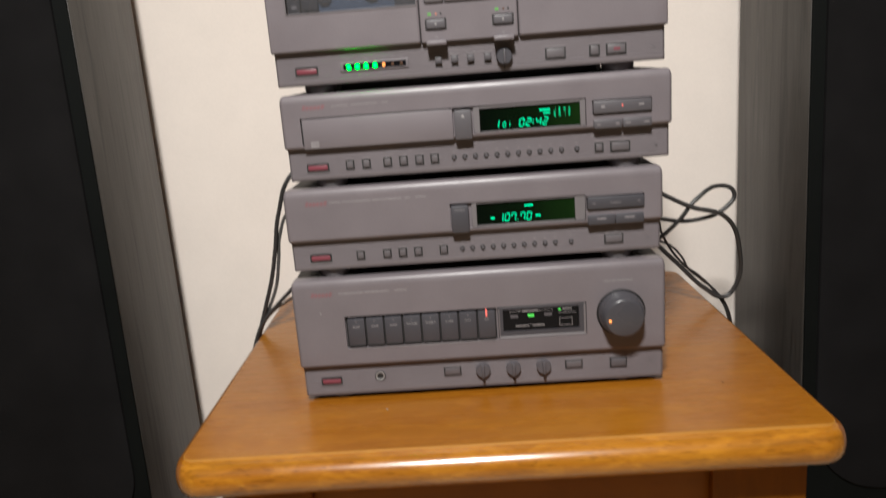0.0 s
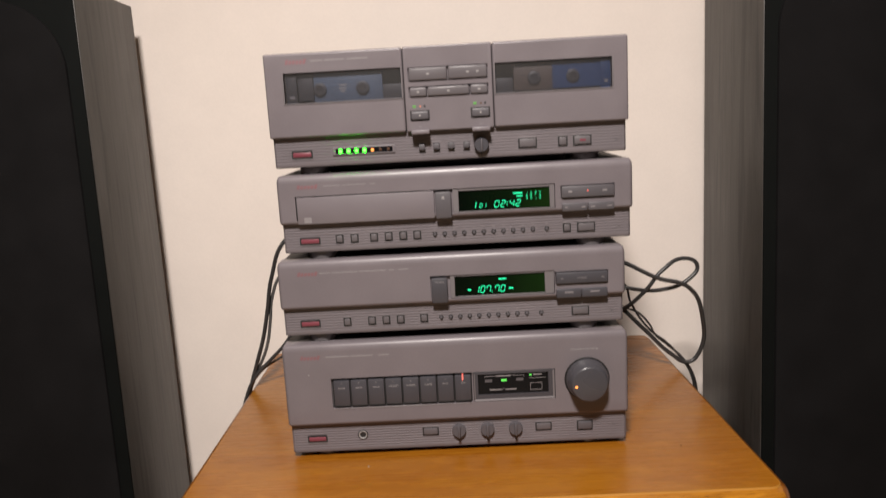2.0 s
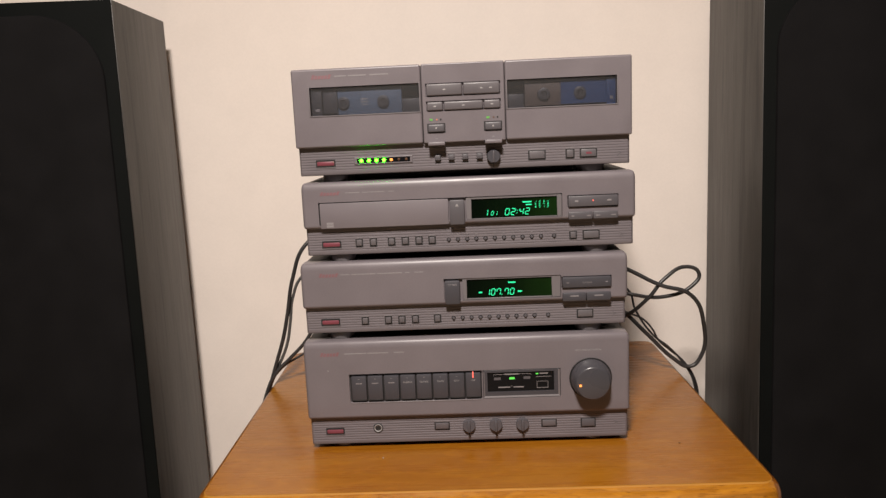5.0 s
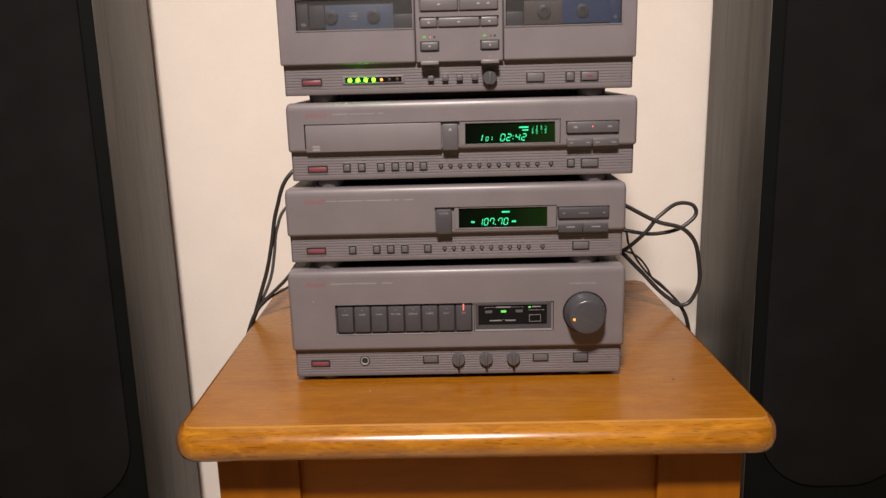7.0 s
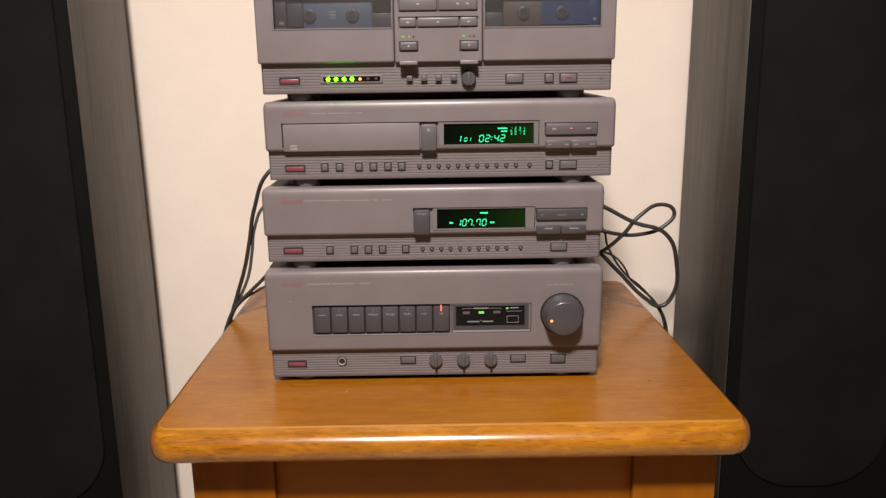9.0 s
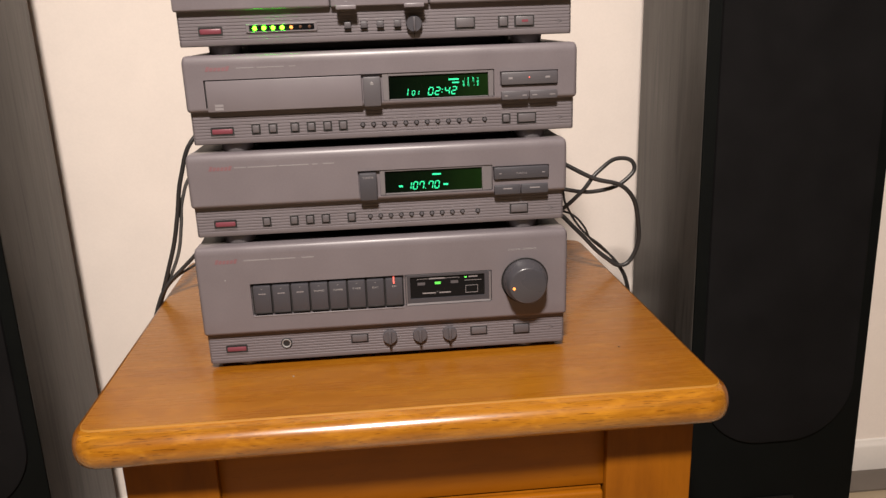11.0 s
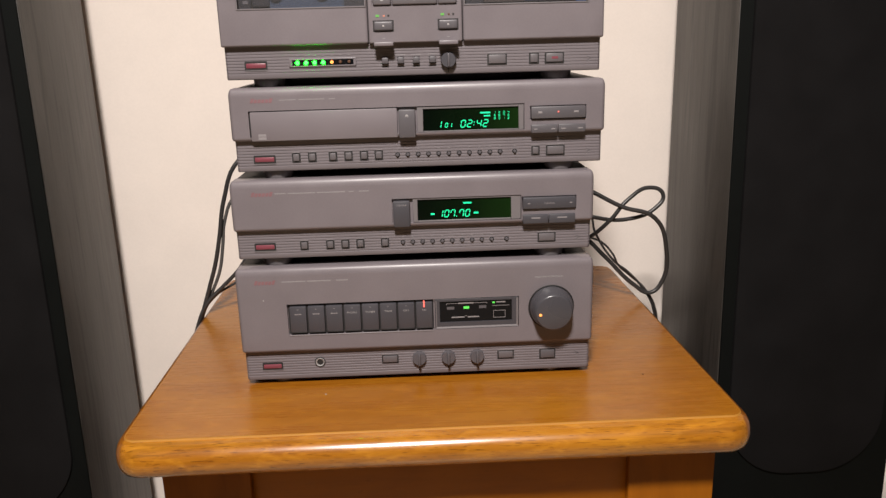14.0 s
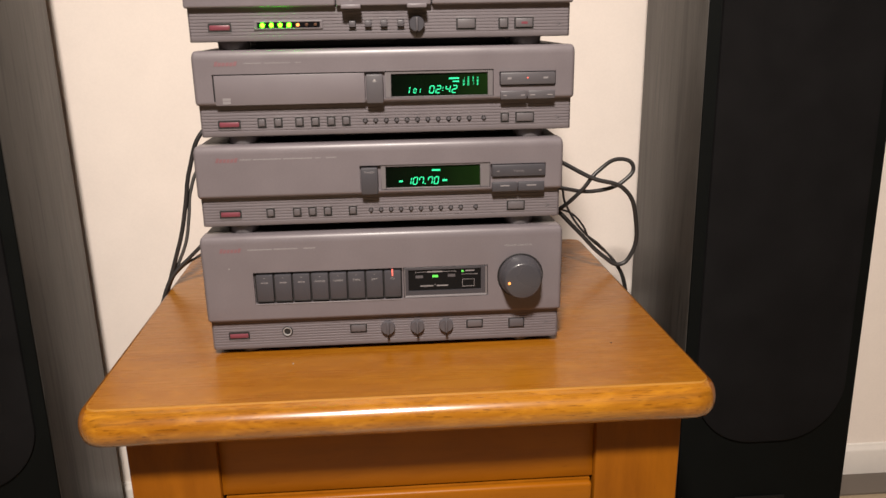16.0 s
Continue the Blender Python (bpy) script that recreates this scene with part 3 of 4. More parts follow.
def amplifier():
    u, front, strip = unit("amplifier", 0.006, 0.1532, -0.2175, 0.2165, (0.038, 0.045), 0.31,
                           [(-0.158, 0.0205, 0.068, 0.1075), (0.0215, 0.125, 0.068, 0.1075)], "grey stereo amplifier with a big volume knob", "amplifier")
    title(-0.195, 0.1335, 0.139, front, [(0.033, 0.062), (0.064, 0.092), (0.099, 0.113)])
    words = ["", "", "", "PHONO", "TUNER", "TAPE", "DAT", "CD"]
    part("key_well", box(-0.1575, 0.020, YU + 0.0036, YU + 0.0043, 0.0685, 0.107), GAP, front)
    part("well_lip", box(-0.1570, 0.0195, YU - 0.0006, YU + 0.0002, 0.0664, 0.0679, 0.0003, 1), WARM_EDGE, front, "pale lip under the selector buttons")
    for i, word in enumerate(words):
        x = -0.1553 + 0.02195 * i
        k = part("selector_button", box(x + 0.0003, x + 0.0203, YU - 0.0015, YU + 0.0036, 0.0705, 0.1045, 0.0011), KEY, front, "dark grey selector button")
        part("foot_edge", box(x + 0.0004, x + 0.0203, YU - 0.0019, YU - 0.0012, 0.0707, 0.0722, 0.0003, 1), GAP, k)
        if word:
            writing(word, x + 0.0103, 0.0948, 0.0022, YU - 0.0017, WHITE_PRINT, k, 0.0024 * len(word))
        else:
            part("mark", bars([(x + 0.0062, x + 0.0088, 0.0942, 0.0955), (x + 0.0094, x + 0.0112, 0.0942, 0.0955), (x + 0.0118, x + 0.0144, 0.0942, 0.0955)], YU - 0.0015), PALE_PRINT, k)
        part("mark", bars([(x + 0.0094, x + 0.0112, 0.1006, 0.1012)], YU - 0.0015), PALE_PRINT, k)
        if word == "CD":
            part("selector_light", box(x + 0.0093, x + 0.0109, YU - 0.0026, YU - 0.0012, 0.0985, 0.1068), LED_RED, k, "glowing red marker")
    # the indicator window
    w = front
    # light is painted in: bezel dark like its shaded top, lips pale like lit bevels
    part("window_bezel", panel(0.022, 0.1245, 0.0685, 0.107, YU + 0.0006, YU + 0.0044, 0.001, [(0.0275, 0.1165, 0.0765, 0.1035)], 0.003), KEY, w)
    lip = bmesh.new()
    lip.faces.new([lip.verts.new(p) for p in ((0.0225, YU - 0.0003, 0.0688), (0.1240, YU - 0.0003, 0.0688), (0.1165, YU + 0.0028, 0.0762), (0.0275, YU + 0.0028, 0.0762))])
    lip.faces.new([lip.verts.new(p) for p in ((0.1240, YU - 0.0003, 0.0688), (0.1240, YU - 0.0003, 0.1065), (0.1165, YU + 0.0028, 0.1030), (0.1165, YU + 0.0028, 0.0762))])
    lip.faces.new([lip.verts.new(p) for p in ((0.0225, YU - 0.0003, 0.1055), (0.0225, YU - 0.0003, 0.0688), (0.0275, YU + 0.0028, 0.0762), (0.0275, YU + 0.0028, 0.1025))])
    part("sloping_lip", lip, KEY_PALE, w, "sloping window lip, pale as if lit")
    glass = part("indicator_window", box(0.0278, 0.1162, YU + 0.0022, YU + 0.0034, 0.0768, 0.1032), GLASS_BLACK, w, "black indicator window")
    y = YU + 0.0022
    part("mark", bars([(0.036, 0.050, 0.1000, 0.1004), (0.070, 0.086, 0.1000, 0.1004), (0.036, 0.0364, 0.0985, 0.1004), (0.0856, 0.086, 0.0985, 0.1004),
                       (0.0505, 0.0695, 0.0995, 0.1010), (0.042, 0.058, 0.0815, 0.0830), (0.062, 0.076, 0.0815, 0.0830), (0.059, 0.061, 0.0835, 0.0841),
                       (0.0975, 0.1085, 0.0995, 0.1010), (0.0925, 0.1130, 0.0955, 0.0960),
                       (0.0935, 0.1085, 0.0800, 0.0806), (0.0935, 0.1085, 0.0890, 0.0895), (0.0935, 0.0940, 0.0806, 0.0890), (0.1080, 0.1085, 0.0806, 0.0890)], y), PALE_PRINT, glass)
    part("mark", bars([(0.0365, 0.0455, 0.0925, 0.0960), (0.0760, 0.0850, 0.0930, 0.0965)], y), KEY_MID, glass)
    part("indicator_light", bars([(0.0570, 0.0640, 0.0930, 0.0960)], y, 0.0004), LED_SMALL, glass, "glowing green lamp")
    part("indicator_light", bars([(0.0925, 0.0955, 0.0990, 0.1008)], y, 0.0004), LED_SMALL, glass, "glowing green lamp")
    part("scratch", lathe([(0, 0.0003), (0.0008, 0.0002), (0.0009, 0)], 8, "y", (-0.1855, YU, 0.1135)), WHITE_PRINT, front, "tiny pale chip")
    # the volume knob
    kc = (0.1648, YU, 0.0920)
    part("knob_ring", lathe([(0.0264, 0.0), (0.0278, 0.0006), (0.0284, 0.0)], 56, "y", kc), GAP, front)
    knob = part("volume_knob", lathe([(0.0266, 0.0), (0.0266, 0.0030), (0.0260, 0.0060), (0.0225, 0.0213), (0.0212, 0.0224), (0.0204, 0.0227), (0, 0.0225)], 72, "y", kc), KNOB, front, "large dark volume knob")
    part("knob_light", lathe([(0, 0.0233), (0.0016, 0.0233), (0.0019, 0.0220)], 16, "y", (0.1481, YU, 0.0898)), LED_AMBER, knob, "glowing amber pointer dot")
    writing("VOLUME CONTROL", 0.162, 0.131, 0.0021, YU - 0.0002, WHITE_PRINT, front, 0.035)
    # the strip
    power_key(-0.1945, 0.0215, strip)
    j = part("headphone_socket", lathe([(0.0066, 0), (0.0066, 0.0008), (0.0062, 0.0012), (0.0056, 0.0010)], 28, "y", (-0.1235, YL, 0.0282)), GAP, strip, "dark headphone socket with a bright ring")
    part("ring", lathe([(0.0057, 0.0008), (0.0052, 0.0018), (0.0042, 0.0014), (0.0037, 0.0)], 28, "y", (-0.1235, YL, 0.0282)), STEEL, j, "bright ring")
    part("bore", lathe([(0, 0.0005), (0.0040, 0.0005)], 20, "y", (-0.1235, YL, 0.0282)), GAP, j)
    for a, b, c, d in ((-0.0450, -0.0270, 0.0245, 0.0330), (0.1000, 0.1180, 0.0245, 0.0330), (0.1530, 0.1704, 0.0225, 0.0330)):
        low_key("button", a, b, c, d, KEY_STRIP if a < 0.15 else KEY_MID, strip)
    for x in (0.0005, 0.037, 0.073):
        k = part("tone_knob", lathe([(0.0086, 0.0), (0.0086, 0.004), (0.0080, 0.0052), (0, 0.0052)], 32, "y", (x, YL, 0.0285)), KEY_MID, strip, "small turning knob")
        part("grip", box(x - 0.0016, x + 0.0016, YL - 0.0105, YL - 0.0045, 0.0212, 0.0368, 0.001), KEY_MID, k)
        part("mark", bars([(x - 0.0004, x + 0.0004, 0.0125, 0.0185)], YL), GAP, k)
    corner_mark(0.194, 0.0235, strip)
    return u


def tuner():
    u, front, strip = unit("tuner", 0.1638, 0.2600, -0.2135, 0.2145, (0.193, 0.199), 0.29,
                           [(-0.025, 0.1280, 0.1990 + 0.0048, 0.2335), (0.1285, 0.1935, 0.2154, 0.2312)], "grey radio tuner with a green display reading 107.70", "tuner")
    title(-0.189, 0.2415, 0.2468, front, [(0.028, 0.041), (0.043, 0.075), (0.077, 0.110), (0.114, 0.120), (0.126, 0.138)])
    t = part("timer_button", box(-0.0238, -0.0042, YU - 0.0045, YU + 0.004, 0.2000, 0.2312, 0.0014), KEY, front, "tall dark timer button")
    writing("TIMER", -0.014, 0.2262, 0.0022, YU - 0.0047, PALE_PRINT, t, 0.0125)
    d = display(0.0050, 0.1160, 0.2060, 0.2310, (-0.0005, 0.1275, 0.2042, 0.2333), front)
    y = YU + 0.0030
    part("figures", digits("107.70", 0.0292, 0.2092, 0.0046, 0.0082, y, 0.0072, bmesh.new()), GREEN, d, "glowing green figures")
    part("mark", bars([(0.0205, 0.0250, 0.2122, 0.2142), (0.0715, 0.0770, 0.2122, 0.2142), (0.0592, 0.0690, 0.2246, 0.2264)], y), GREEN, d, "glowing green legends")
    rocker(0.1295, 0.1925, 0.2164, 0.2302, KEY, front, [(0.135, 0.138, 0.2226, 0.2236), (0.185, 0.188, 0.2226, 0.2236)])
    writing("TUNING", 0.161, 0.2228, 0.0020, YU - 0.0037, PALE_PRINT, front, 0.0125)
    rocker(0.1295, 0.1598, 0.1985, 0.2095, KEY, front, [(0.1395, 0.1500, 0.2048, 0.2062)])
    rocker(0.1605, 0.1920, 0.1985, 0.2095, KEY, front, [(0.1705, 0.1820, 0.2048, 0.2062)])
    power_key(-0.1905, 0.1755, strip)
    square_keys([-0.132, -0.101, -0.083, -0.065, -0.0355], 0.1748, strip)
    dot_keys([-0.014 + 0.01189 * i for i in range(10)] + [0.111], 0.1790, strip)
    low_key("button", 0.1500, 0.1690, 0.1750, 0.1840, KEY_STRIP, strip)
    corner_mark(0.193, 0.1745, strip)
    return u


def cd_player():
    u, front, strip = unit("cd_player", 0.2695, 0.3655, -0.2045, 0.2250, (0.299, 0.3055), 0.285,
                           [(-0.183, 0.1315, 0.3055 + 0.0047, 0.3400), (0.1380, 0.2030, 0.3212, 0.3368)], "grey compact disc player with its tray closed, playing", "CD player")
    title(-0.180, 0.3490, 0.3540, front, [(0.033, 0.052), (0.055, 0.084), (0.089, 0.096)])
    tray = part("disc_tray", box(-0.1814, -0.0146, YU - 0.0005, YU + 0.004, 0.3058, 0.3388, 0.0008), TRAY, front, "closed disc tray lid")
    part("mark", bars([(-0.1735, -0.1645, 0.3075, 0.3105), (-0.1735, -0.1645, 0.3112, 0.3140)], YU - 0.0005), PALE_PRINT, tray)
    part("tray_gap", box(-0.1828, -0.0150, YU + 0.0028, YU + 0.0043, 0.3103, 0.3398), GAP, front)
    e = part("eject_button", box(-0.0130, 0.0060, YU - 0.0045, YU + 0.004, 0.3052, 0.3370, 0.0014), KEY_MID, front, "tall grey open button")
    tri = bmesh.new()
    tri.faces.new([tri.verts.new(p) for p in ((-0.0055, YU - 0.0047, 0.3300), (-0.0015, YU - 0.0047, 0.3300), (-0.0035, YU - 0.0047, 0.3322))])
    box(-0.0055, -0.0015, YU - 0.0047, YU - 0.0045, 0.3288, 0.3294, bm=tri)
    part("mark", tri, WHITE_PRINT, e)
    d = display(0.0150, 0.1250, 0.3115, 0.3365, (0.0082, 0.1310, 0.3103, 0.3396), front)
    y = YU + 0.0030
    bm = digits("1", 0.0310, 0.3146, 0.0040, 0.0078, y, 0.008, bmesh.new())
    digits("01", 0.0400, 0.3150, 0.0028, 0.0048, y, 0.0046, bm, t=0.0009)
    digits("02:42", 0.0580, 0.3146, 0.0048, 0.0078, y, 0.0075, bm)
    part("figures", bm, GREEN, d, "glowing green figures")
    part("mark", bars([(0.0810, 0.0925, 0.3296, 0.3313), (0.0850, 0.0925, 0.3262, 0.3276)], y), GREEN, d, "glowing green legends")
    grid = bmesh.new()
    for i in range(4):
        for j, n in enumerate(("1234", "5678", "9012")):
            digits(n[i], 0.0968 + 0.0053 * i, 0.3226 + 0.0034 * (2 - j), 0.0017, 0.0021, y, 0.003, grid, lean=0.0, t=0.0006)
    part("track_figures", grid, GREEN_DIM, d, "grid of small glowing track numbers")
    top = rocker(0.1390, 0.2020, 0.3222, 0.3358, KEY_MID, front, [(0.1470, 0.1515, 0.3282, 0.3305), (0.1880, 0.1935, 0.3285, 0.3305)])
    part("play_light", lathe([(0, 0.0007), (0.0008, 0.0006), (0.0009, 0.0)], 12, "y", (0.1702, YU - 0.0035, 0.3297)), LED_RED, top, "tiny red lamp")
    rocker(0.1390, 0.1695, 0.3058, 0.3154, KEY_MID, front, [(0.1425, 0.1462, 0.3098, 0.3110), (0.1625, 0.1670, 0.3098, 0.3110)])
    rocker(0.1705, 0.2020, 0.3058, 0.3154, KEY_MID, front, [(0.1735, 0.1790, 0.3098, 0.3110), (0.1930, 0.1990, 0.3098, 0.3110)])
    power_key(-0.1820, 0.2805, strip)
    square_keys([-0.1335, -0.115, -0.091, -0.073, -0.055, -0.0378], 0.2805, strip)
    dot_keys([-0.016 + 0.012 * i for i in range(11)] + [0.121], 0.2845, strip)
    square_keys([0.1455], 0.2800, strip)
    low_key("button", 0.1592, 0.1785, 0.2798, 0.2890, KEY_STRIP, strip)
    corner_mark(0.203, 0.2795, strip)
    return u


def cassette(x0, x1, left):
    """A cassette lying behind the window of a deck."""
    y0, y1, z0, z1 = YU + 0.0070, YU + 0.0150, 0.4512, 0.4845
    a, b = (-0.1500, -0.0680) if left else (x0 + 0.022, x1 - 0.0005)
    c = root("cassette", (0, 0, TOP), "slate-blue cassette loaded in a bay of the deck" if left else "brown and blue cassette loaded in a bay of the deck", "cassette", "loaded cassettes")
    part("shell", box(a, b, y0, y1, z0, z1, 0.001), CASS_SLATE if left else CASS_BROWN, c)
    mid = (a + b) / 2
    if left:
        part("end_leader", box(-0.1690, a - 0.0005, y0, y1, z0 + 0.002, z1 - 0.002, 0.001), KEY, c, "dark clear-plastic end")
        part("label_mark", bars([(-0.1205, -0.1110, 0.4690, 0.4706), (-0.1205, -0.1110, 0.4655, 0.4672), (-0.1190, -0.1120, 0.4622, 0.4636)], y0), WHITE_PRINT, c)
    else:
        part("tape_pack", box(0.1330, b, y0 - 0.0006, y0, z0 + 0.001, z1 - 0.001), CASS_BLUE, c, "blue half")
    for hx in ((-0.1425, -0.0917) if left else (0.1115, 0.1570)):
        h = part("hub", lathe([(0.0, 0.0018), (0.0034, 0.0018), (0.0038, 0.0030), (0.0060, 0.0030), (0.0076, 0.0024), (0.0080, 0.0)], 28, "y", (hx, y0, 0.4655)), KEY, c)
        for k in range(3):
            t = k * 2 * math.pi / 3
            part("spindle_tooth", box(hx + 0.0026 * math.cos(t) - 0.0007, hx + 0.0026 * math.cos(t) + 0.0007, y0 - 0.0036, y0 - 0.0015,
                                      0.4655 + 0.0026 * math.sin(t) - 0.0007, 0.4655 + 0.0026 * math.sin(t) + 0.0007), BLACK, h)


def cassette_deck():
    wl, wr = (-0.184, -0.0455, 0.4508, 0.4862), (0.0655, 0.202, 0.4500, 0.4850)
    x0, x1, z0, z1, zg = -0.2065, 0.2210, 0.3745, 0.5090, 0.4105
    u = root("cassette_deck", (0, 0, TOP), "grey twin cassette deck with two loaded tape bays", "cassette deck", "stacked hi-fi units")
    part("case", box(x0 + 0.004, x1 - 0.004, YB + 0.012, 0.280, z0 + 0.002, z1 - 0.003, 0.0015), CASING, u, "dark steel case")
    strip = mid = u
    # added dark block under the deck, hides the lit wall behind the gap
    part("gap_blocker", box(x0 + 0.066, x1 - 0.069, 0.045, 0.22, z0 - 0.0080, z0 + 0.003, 0.001), CASING, u)
    part("lower_panel", ribbed(x0 + 0.002, x1 - 0.002, z0, zg, YL, YB + 0.012), GREY_LOW, u, "ribbed lower strip")
    for fx in (-0.162, 0.173):
        for fy in (0.031, 0.24):
            part("foot", lathe([(0, 0), (0.0165, 0), (0.0175, 0.002), (0.018, 0.0083), (0.018, 0.0112), (0, 0.0112)], 28, "z", (fx, fy, z0 - 0.0092)), FOOT, u)
    # three fronts: two bay doors and the middle, with thin gaps between
    for left, (a, b), w in ((True, (x0, -0.0428), wl), (False, (0.0628, x1), wr)):
        door = part("bay_door", panel(a, b, zg, z1, YU, YB + 0.010, 0.0026, [w], 0.022), GREY, u, "moulded cassette bay door")
        part("bay_lining", box(w[0], w[1], YU + 0.0212, YU + 0.0216, w[2], w[3]), CASING, door)
        part("bay_frame", loops_upright(w, 0.0016, YU - 0.0008, YU + 0.003), KEY_PALE, door, "pale lower window rim")
        side = (w[0] + 0.001, w[0] + 0.014) if left else (w[1] - 0.012, w[1] - 0.001)
        part("guide", box(side[0], side[1], YU + 0.0052, YU + 0.0066, w[2], w[3], 0.0005), KEY if left else CASS_BLUE, door)
        part("mark", bars([(side[0] + 0.004, side[1] - 0.003, 0.4560, 0.4595)], YU + 0.0052), PALE_PRINT, door)
        inner = (w[1] - 0.024, w[1]) if left else (w[0], w[0] + 0.021)
        part("guide", box(inner[0], inner[1], YU + 0.010, YU + 0.021, w[2], w[2] + 0.017, 0.0008), KEY, door)
        cassette(w[0], w[1], left)
        p = part("window_pane", box(w[0] + 0.0008, w[1] - 0.0008, YU + 0.0015, YU + 0.0030, w[2] + 0.0008, w[3] - 0.0008), SMOKE, door, "smoked clear window")
        p.visible_shadow = False
        if left:
            title(-0.181, 0.4962, 0.5018, door, [(0.030, 0.045), (0.047, 0.070), (0.074, 0.098)])
    part("door_gap", box(-0.0436, 0.0636, YU + 0.006, YB + 0.004, zg + 0.001, z1 - 0.004), GAP, u)
    part("middle_panel", panel(-0.0420, 0.0620, zg, z1, YU, YB, 0.0016, [(-0.0372, 0.0570, 0.4682, 0.4848), (-0.0372, 0.0570, 0.4500, 0.4627)], 0.004), GREY, u, "moulded middle panel")
    for a, b, c, d, mk in ((-0.0362, 0.0090, 0.4692, 0.4840, (0.5,)), (0.0102, 0.0560, 0.4692, 0.4840, (0.5, 0.75)),
                           (-0.0362, -0.0160, 0.4508, 0.4616, (0.5,)), (-0.0150, 0.0345, 0.4508, 0.4616, (0.5,)), (0.0355, 0.0560, 0.4508, 0.4616, (0.5,))):
        k = part("transport_button", box(a, b, YU - 0.0025, YU + 0.0038, c, d, 0.0018, 3), KEY_STRIP, mid)
        for f in mk:
            part("mark", bars([(a + (b - a) * f - 0.0016, a + (b - a) * f + 0.0016, (c + d) / 2 - 0.0008, (c + d) / 2 + 0.0008)], YU - 0.0025), WHITE_PRINT, k)
    for a, lit in ((-0.0360, False), (0.0358, True)):
        part("direction_light", bars([(a + 0.0025, a + 0.0062, 0.4385, 0.4410)], YU, 0.0004), LED_DIM, mid, "small green lamp")
        part("direction_light", bars([(a + 0.0105, a + 0.0125, 0.4388, 0.4406)], YU, 0.0004), LED_RED_DIM if not lit else LED_OFF, mid)
        part("mark", bars([(a + 0.0155, a + 0.0175, 0.4385, 0.4408)], YU), GAP, mid)
        k = part("eject_button", box(a, a + 0.0210, YU - 0.003, YU + 0.003, 0.4240, 0.4340, 0.0018, 3), KEY_MID, mid, "dark rounded eject button")
        part("mark", bars([(a + 0.0095, a + 0.0115, 0.4282, 0.4300)], YU - 0.003), WHITE_PRINT, k)
        part("rim", box(a - 0.001, a + 0.022, YU - 0.0004, YU + 0.0004, 0.4230, 0.4350), GAP, k)
        part("shelf_tab", box(a - 0.0005, a + 0.0210, YU - 0.0095, YU + 0.002, 0.4075, 0.4118, 0.001), GREY, mid, "small projecting tab")
        part("mark", bars([(a + 0.0090, a + 0.0120, 0.4152, 0.4162)], YU), PALE_PRINT, mid)
    # the strip
    power_key(-0.1825, 0.3865, strip)
    meter = part("level_meter", panel(-0.1335, -0.0580, 0.3868, 0.3965, YL - 0.0014, YL + 0.001, 0.0008, [(-0.1300, -0.0610, 0.3885, 0.3948)], 0.0012), GREY_LOW, strip, "strip of level lamps")
    part("meter_glass", box(-0.1298, -0.0612, YL - 0.0008, YL - 0.0003, 0.3887, 0.3946), GLASS_BLACK, meter)
    for i in range(7):
        m = LED_GREEN if i < 4 else LED_AMBER if i == 4 else LED_OFF
        part("level_lamp", lathe([(0, 0.0026), (0.0016, 0.0022), (0.0023, 0.0006), (0.0023, 0)] if i < 4 else [(0, 0.0020), (0.0013, 0.0017), (0.0019, 0.0005), (0.0019, 0)],
                                 16, "y", (-0.1240 + 0.00965 * i, YL - 0.0008, 0.3916)), m, meter, "lit green lamp" if i < 4 else "lit amber lamp" if i == 4 else "dark lamp")
        part("mark", bars([(-0.1250 + 0.00965 * i, -0.1225 + 0.00965 * i, 0.3988, 0.3996)], YL), PALE_PRINT, meter)
    for x in (-0.0255, -0.0080, 0.0095, 0.0280):
        k = part("slide_switch", box(x - 0.0042, x + 0.0042, YL + 0.0001, YL + 0.0012, 0.3830, 0.3950, 0.0004, 1), GAP, strip, "small slide switch")
        part("tip", box(x - 0.0036, x + 0.0036, YL - 0.0045, YL + 0.0005, 0.3882, 0.3948, 0.0009), KEY_MID, k)
        part("mark", bars([(x - 0.0055, x + 0.0055, 0.3970, 0.3978)], YL), PALE_PRINT, k)
    k = part("level_knob", lathe([(0.0086, 0.0), (0.0086, 0.006), (0.0078, 0.0075), (0, 0.0075)], 32, "y", (0.0458, YL, 0.3905)), KEY, strip, "dark recording level knob")
    part("grip", box(0.0445, 0.0471, YL - 0.0115, YL - 0.0065, 0.3832, 0.3978, 0.0009), KEY_MID, k)
    part("mark", bars([(0.0454, 0.0462, 0.3765, 0.3815)], YL), GAP, k)
    low_key("button", 0.0915, 0.1110, 0.3850, 0.3948, KEY_STRIP, strip)
    low_key("button", 0.1390, 0.1476, 0.3850, 0.3945, KEY_STRIP, strip)
    rec = low_key("record_button", 0.1570, 0.1762, 0.3850, 0.3945, KEY_STRIP, strip)
    part("mark", bars([(0.1635, 0.1705, 0.3885, 0.3910)], YL - 0.0022), RED_KEY, rec, "dull red mark")
    corner_mark(0.2015, 0.3845, strip)
    return u


def loops_upright(w, t, yf, yb):
    """A thin rim along the bottom and the sides of a window."""
    bm = bmesh.new()
    box(w[0] - t, w[1] + t, yf, yb, w[2] - t, w[2], 0.0004, 1, bm)
    box(w[0] - t, w[0], yf, yb, w[2], w[3], 0.0003, 1, bm)
    box(w[1], w[1] + t, yf, yb, w[2], w[3], 0.0003, 1, bm)
    return bm


amplifier()
tuner()
cd_player()
cassette_deck()


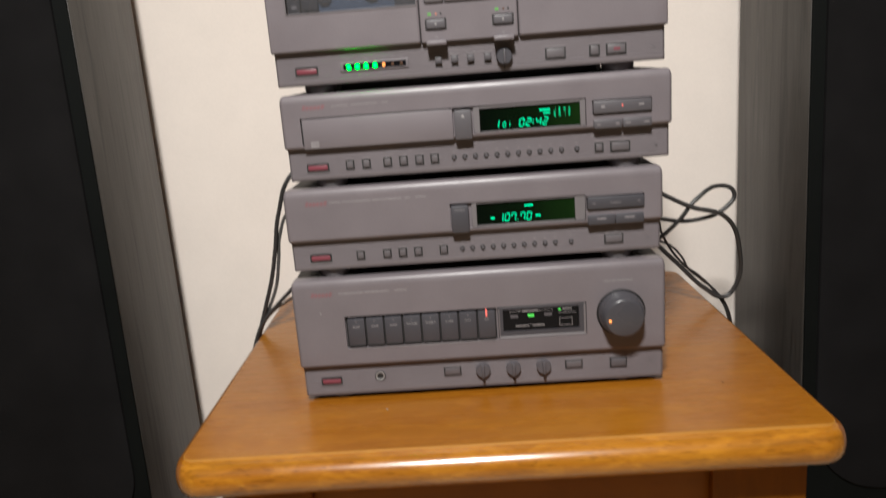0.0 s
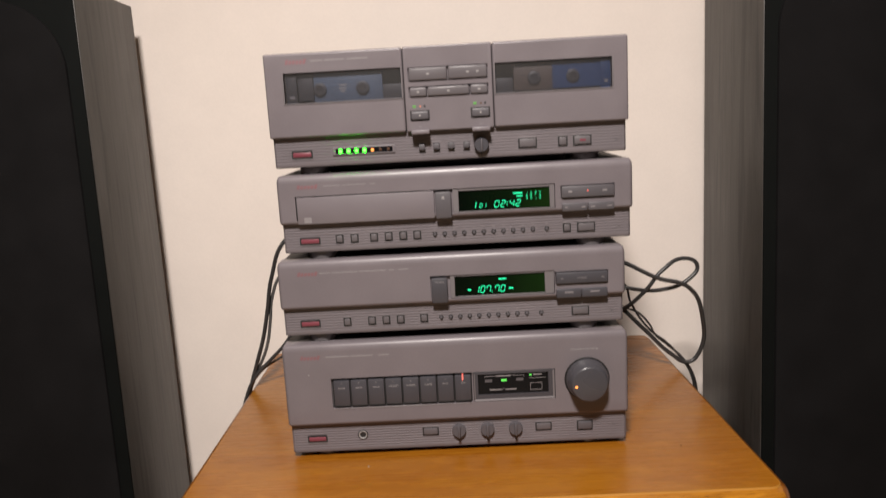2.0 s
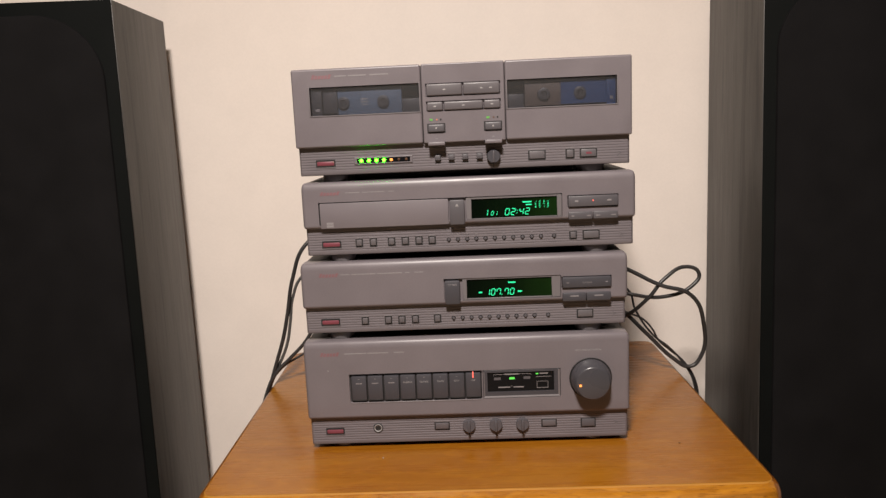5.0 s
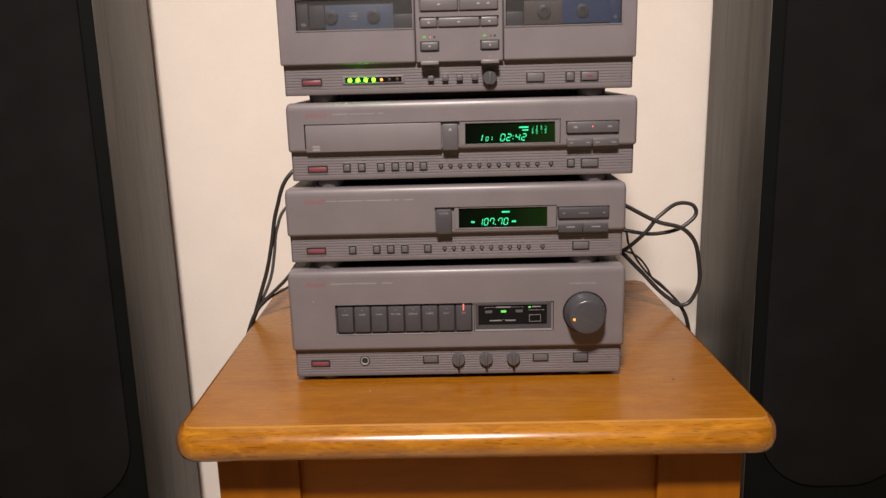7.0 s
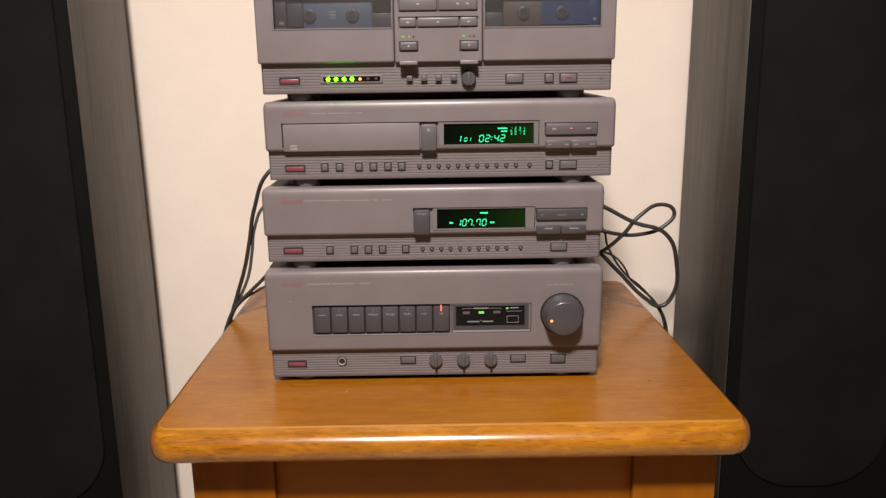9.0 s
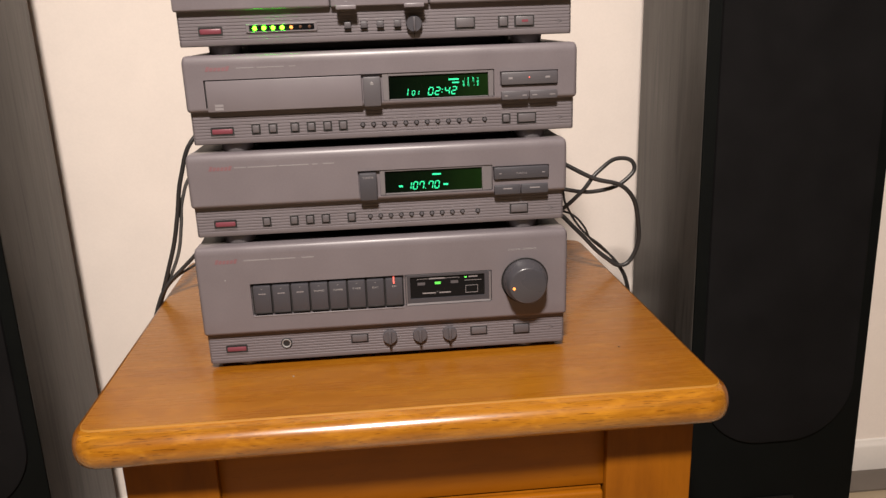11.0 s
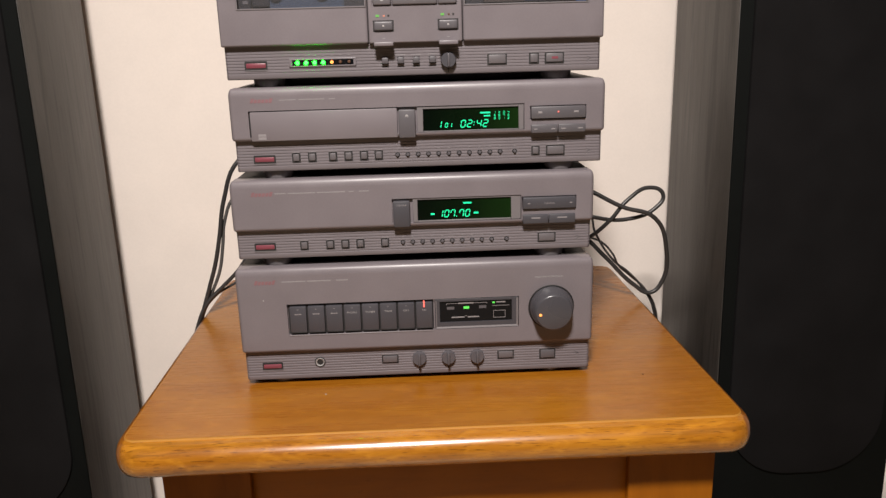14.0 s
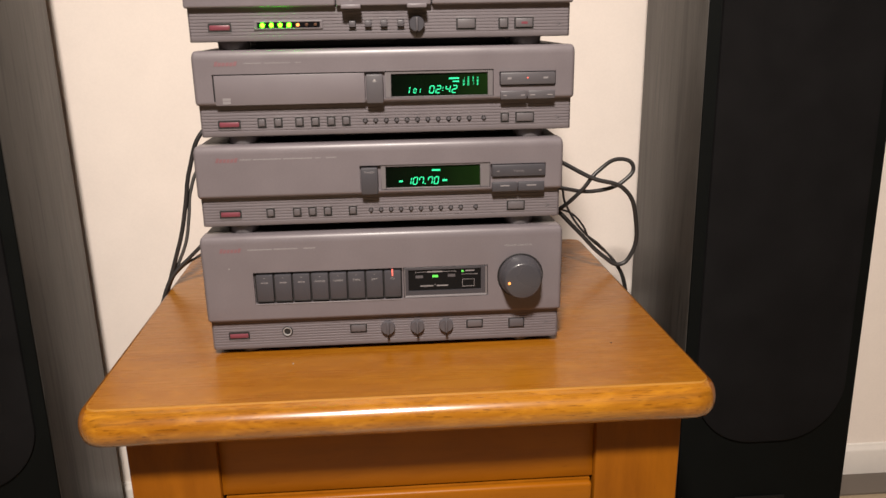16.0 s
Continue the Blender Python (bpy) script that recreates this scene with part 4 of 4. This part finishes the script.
# ---- cables ----
def cable(name, pts, radius, label, material=CABLE):
    cu = bpy.data.curves.new(name, "CURVE")
    cu.dimensions, cu.bevel_depth, cu.bevel_resolution, cu.resolution_u = "3D", radius, 4, 10
    sp = cu.splines.new("BEZIER")
    sp.bezier_points.add(len(pts) - 1)
    for bp, p in zip(sp.bezier_points, pts):
        bp.co, bp.handle_left_type, bp.handle_right_type = p, "AUTO", "AUTO"
    cu.materials.append(material)
    return tagged(new(name, cu), label, "cable", "cables behind the stack")


cable("audio_cable", [(0.2, 0.318, 0.772), (0.265, 0.27, 0.754), (0.319, 0.255, 0.727), (0.37, 0.255, 0.708), (0.394, 0.265, 0.658), (0.391, 0.275, 0.592), (0.374, 0.275, 0.579), (0.35, 0.275, 0.592), (0.299, 0.275, 0.643), (0.266, 0.29, 0.674), (0.2, 0.333, 0.7)], 0.0034, "thick black audio cable looping over the cabinet top")
cable("audio_cable", [(0.2, 0.318, 0.722), (0.27, 0.267, 0.711), (0.33, 0.267, 0.704), (0.377, 0.27, 0.721), (0.388, 0.273, 0.74), (0.367, 0.273, 0.752), (0.33, 0.263, 0.736), (0.302, 0.261, 0.704), (0.265, 0.28, 0.669), (0.2, 0.333, 0.645)], 0.0032, "black audio cable curled in a loop beside the tuner")
cable("thin_wire", [(0.22, 0.328, 0.735), (0.274, 0.28, 0.713), (0.284, 0.28, 0.682), (0.318, 0.285, 0.631), (0.341, 0.285, 0.612), (0.364, 0.285, 0.586), (0.384, 0.285, 0.55), (0.392, 0.303, 0.46), (0.395, 0.363, 0.2), (0.39, 0.423, 0.003)], 0.0018, "thin black wire hanging over the cabinet's edge")
cable("thin_wire", [(0.22, 0.323, 0.7), (0.273, 0.29, 0.673), (0.297, 0.285, 0.663), (0.314, 0.281, 0.644), (0.324, 0.285, 0.625), (0.345, 0.289, 0.605), (0.368, 0.289, 0.584), (0.389, 0.289, 0.547), (0.397, 0.313, 0.45), (0.4, 0.373, 0.2), (0.395, 0.423, 0.003)], 0.0017, "thin black wire hanging over the cabinet's edge")
cable("power_lead", [(-0.2, 0.315, 0.845), (-0.265, 0.275, 0.813), (-0.29, 0.27, 0.757), (-0.303, 0.27, 0.698), (-0.313, 0.27, 0.657), (-0.328, 0.27, 0.613), (-0.343, 0.27, 0.569), (-0.362, 0.28, 0.5), (-0.37, 0.33, 0.25), (-0.36, 0.4, 0.004)], 0.0033, "dark grey power lead hanging beside the stack")
cable("speaker_wire", [(-0.2, 0.315, 0.785), (-0.275, 0.28, 0.759), (-0.294, 0.277, 0.722), (-0.301, 0.277, 0.682), (-0.31, 0.277, 0.641), (-0.327, 0.277, 0.603), (-0.346, 0.277, 0.563), (-0.368, 0.29, 0.48), (-0.375, 0.34, 0.22), (-0.37, 0.41, 0.004)], 0.0026, "pale grey speaker wire hanging beside the stack", GREY_WIRE)
cable("power_lead", [(-0.2, 0.315, 0.715), (-0.263, 0.285, 0.665), (-0.282, 0.28, 0.64), (-0.308, 0.275, 0.615), (-0.331, 0.268, 0.593), (-0.346, 0.265, 0.566), (-0.366, 0.27, 0.49), (-0.372, 0.32, 0.24), (-0.365, 0.39, 0.004)], 0.0030, "dark lead running over the cabinet's edge")
cable("thin_wire", [(-0.2, 0.325, 0.645), (-0.271, 0.29, 0.627), (-0.295, 0.285, 0.615), (-0.322, 0.28, 0.599), (-0.342, 0.275, 0.573), (-0.358, 0.28, 0.5), (-0.365, 0.33, 0.25), (-0.355, 0.39, 0.003)], 0.0020, "thin black wire running over the cabinet's edge")


# ---- specks on the cabinet top ----
def crumb(x, y, r, mat, label):
    c = part("crumb", lathe([(0, 0), (r, 0.0002), (r * 0.8, r * 0.7), (0, r)], 7, "z", (x, y, TOP)), mat, None, label)
    return tagged(c, category="crumb", group="specks on the cabinet top")


crumb(-0.1145, -0.032, 0.0011, WHITE_PRINT, "tiny pale crumb lying on the cabinet top")
crumb(0.2805, -0.0115, 0.0012, BLACK, "tiny dark speck lying on the cabinet top")
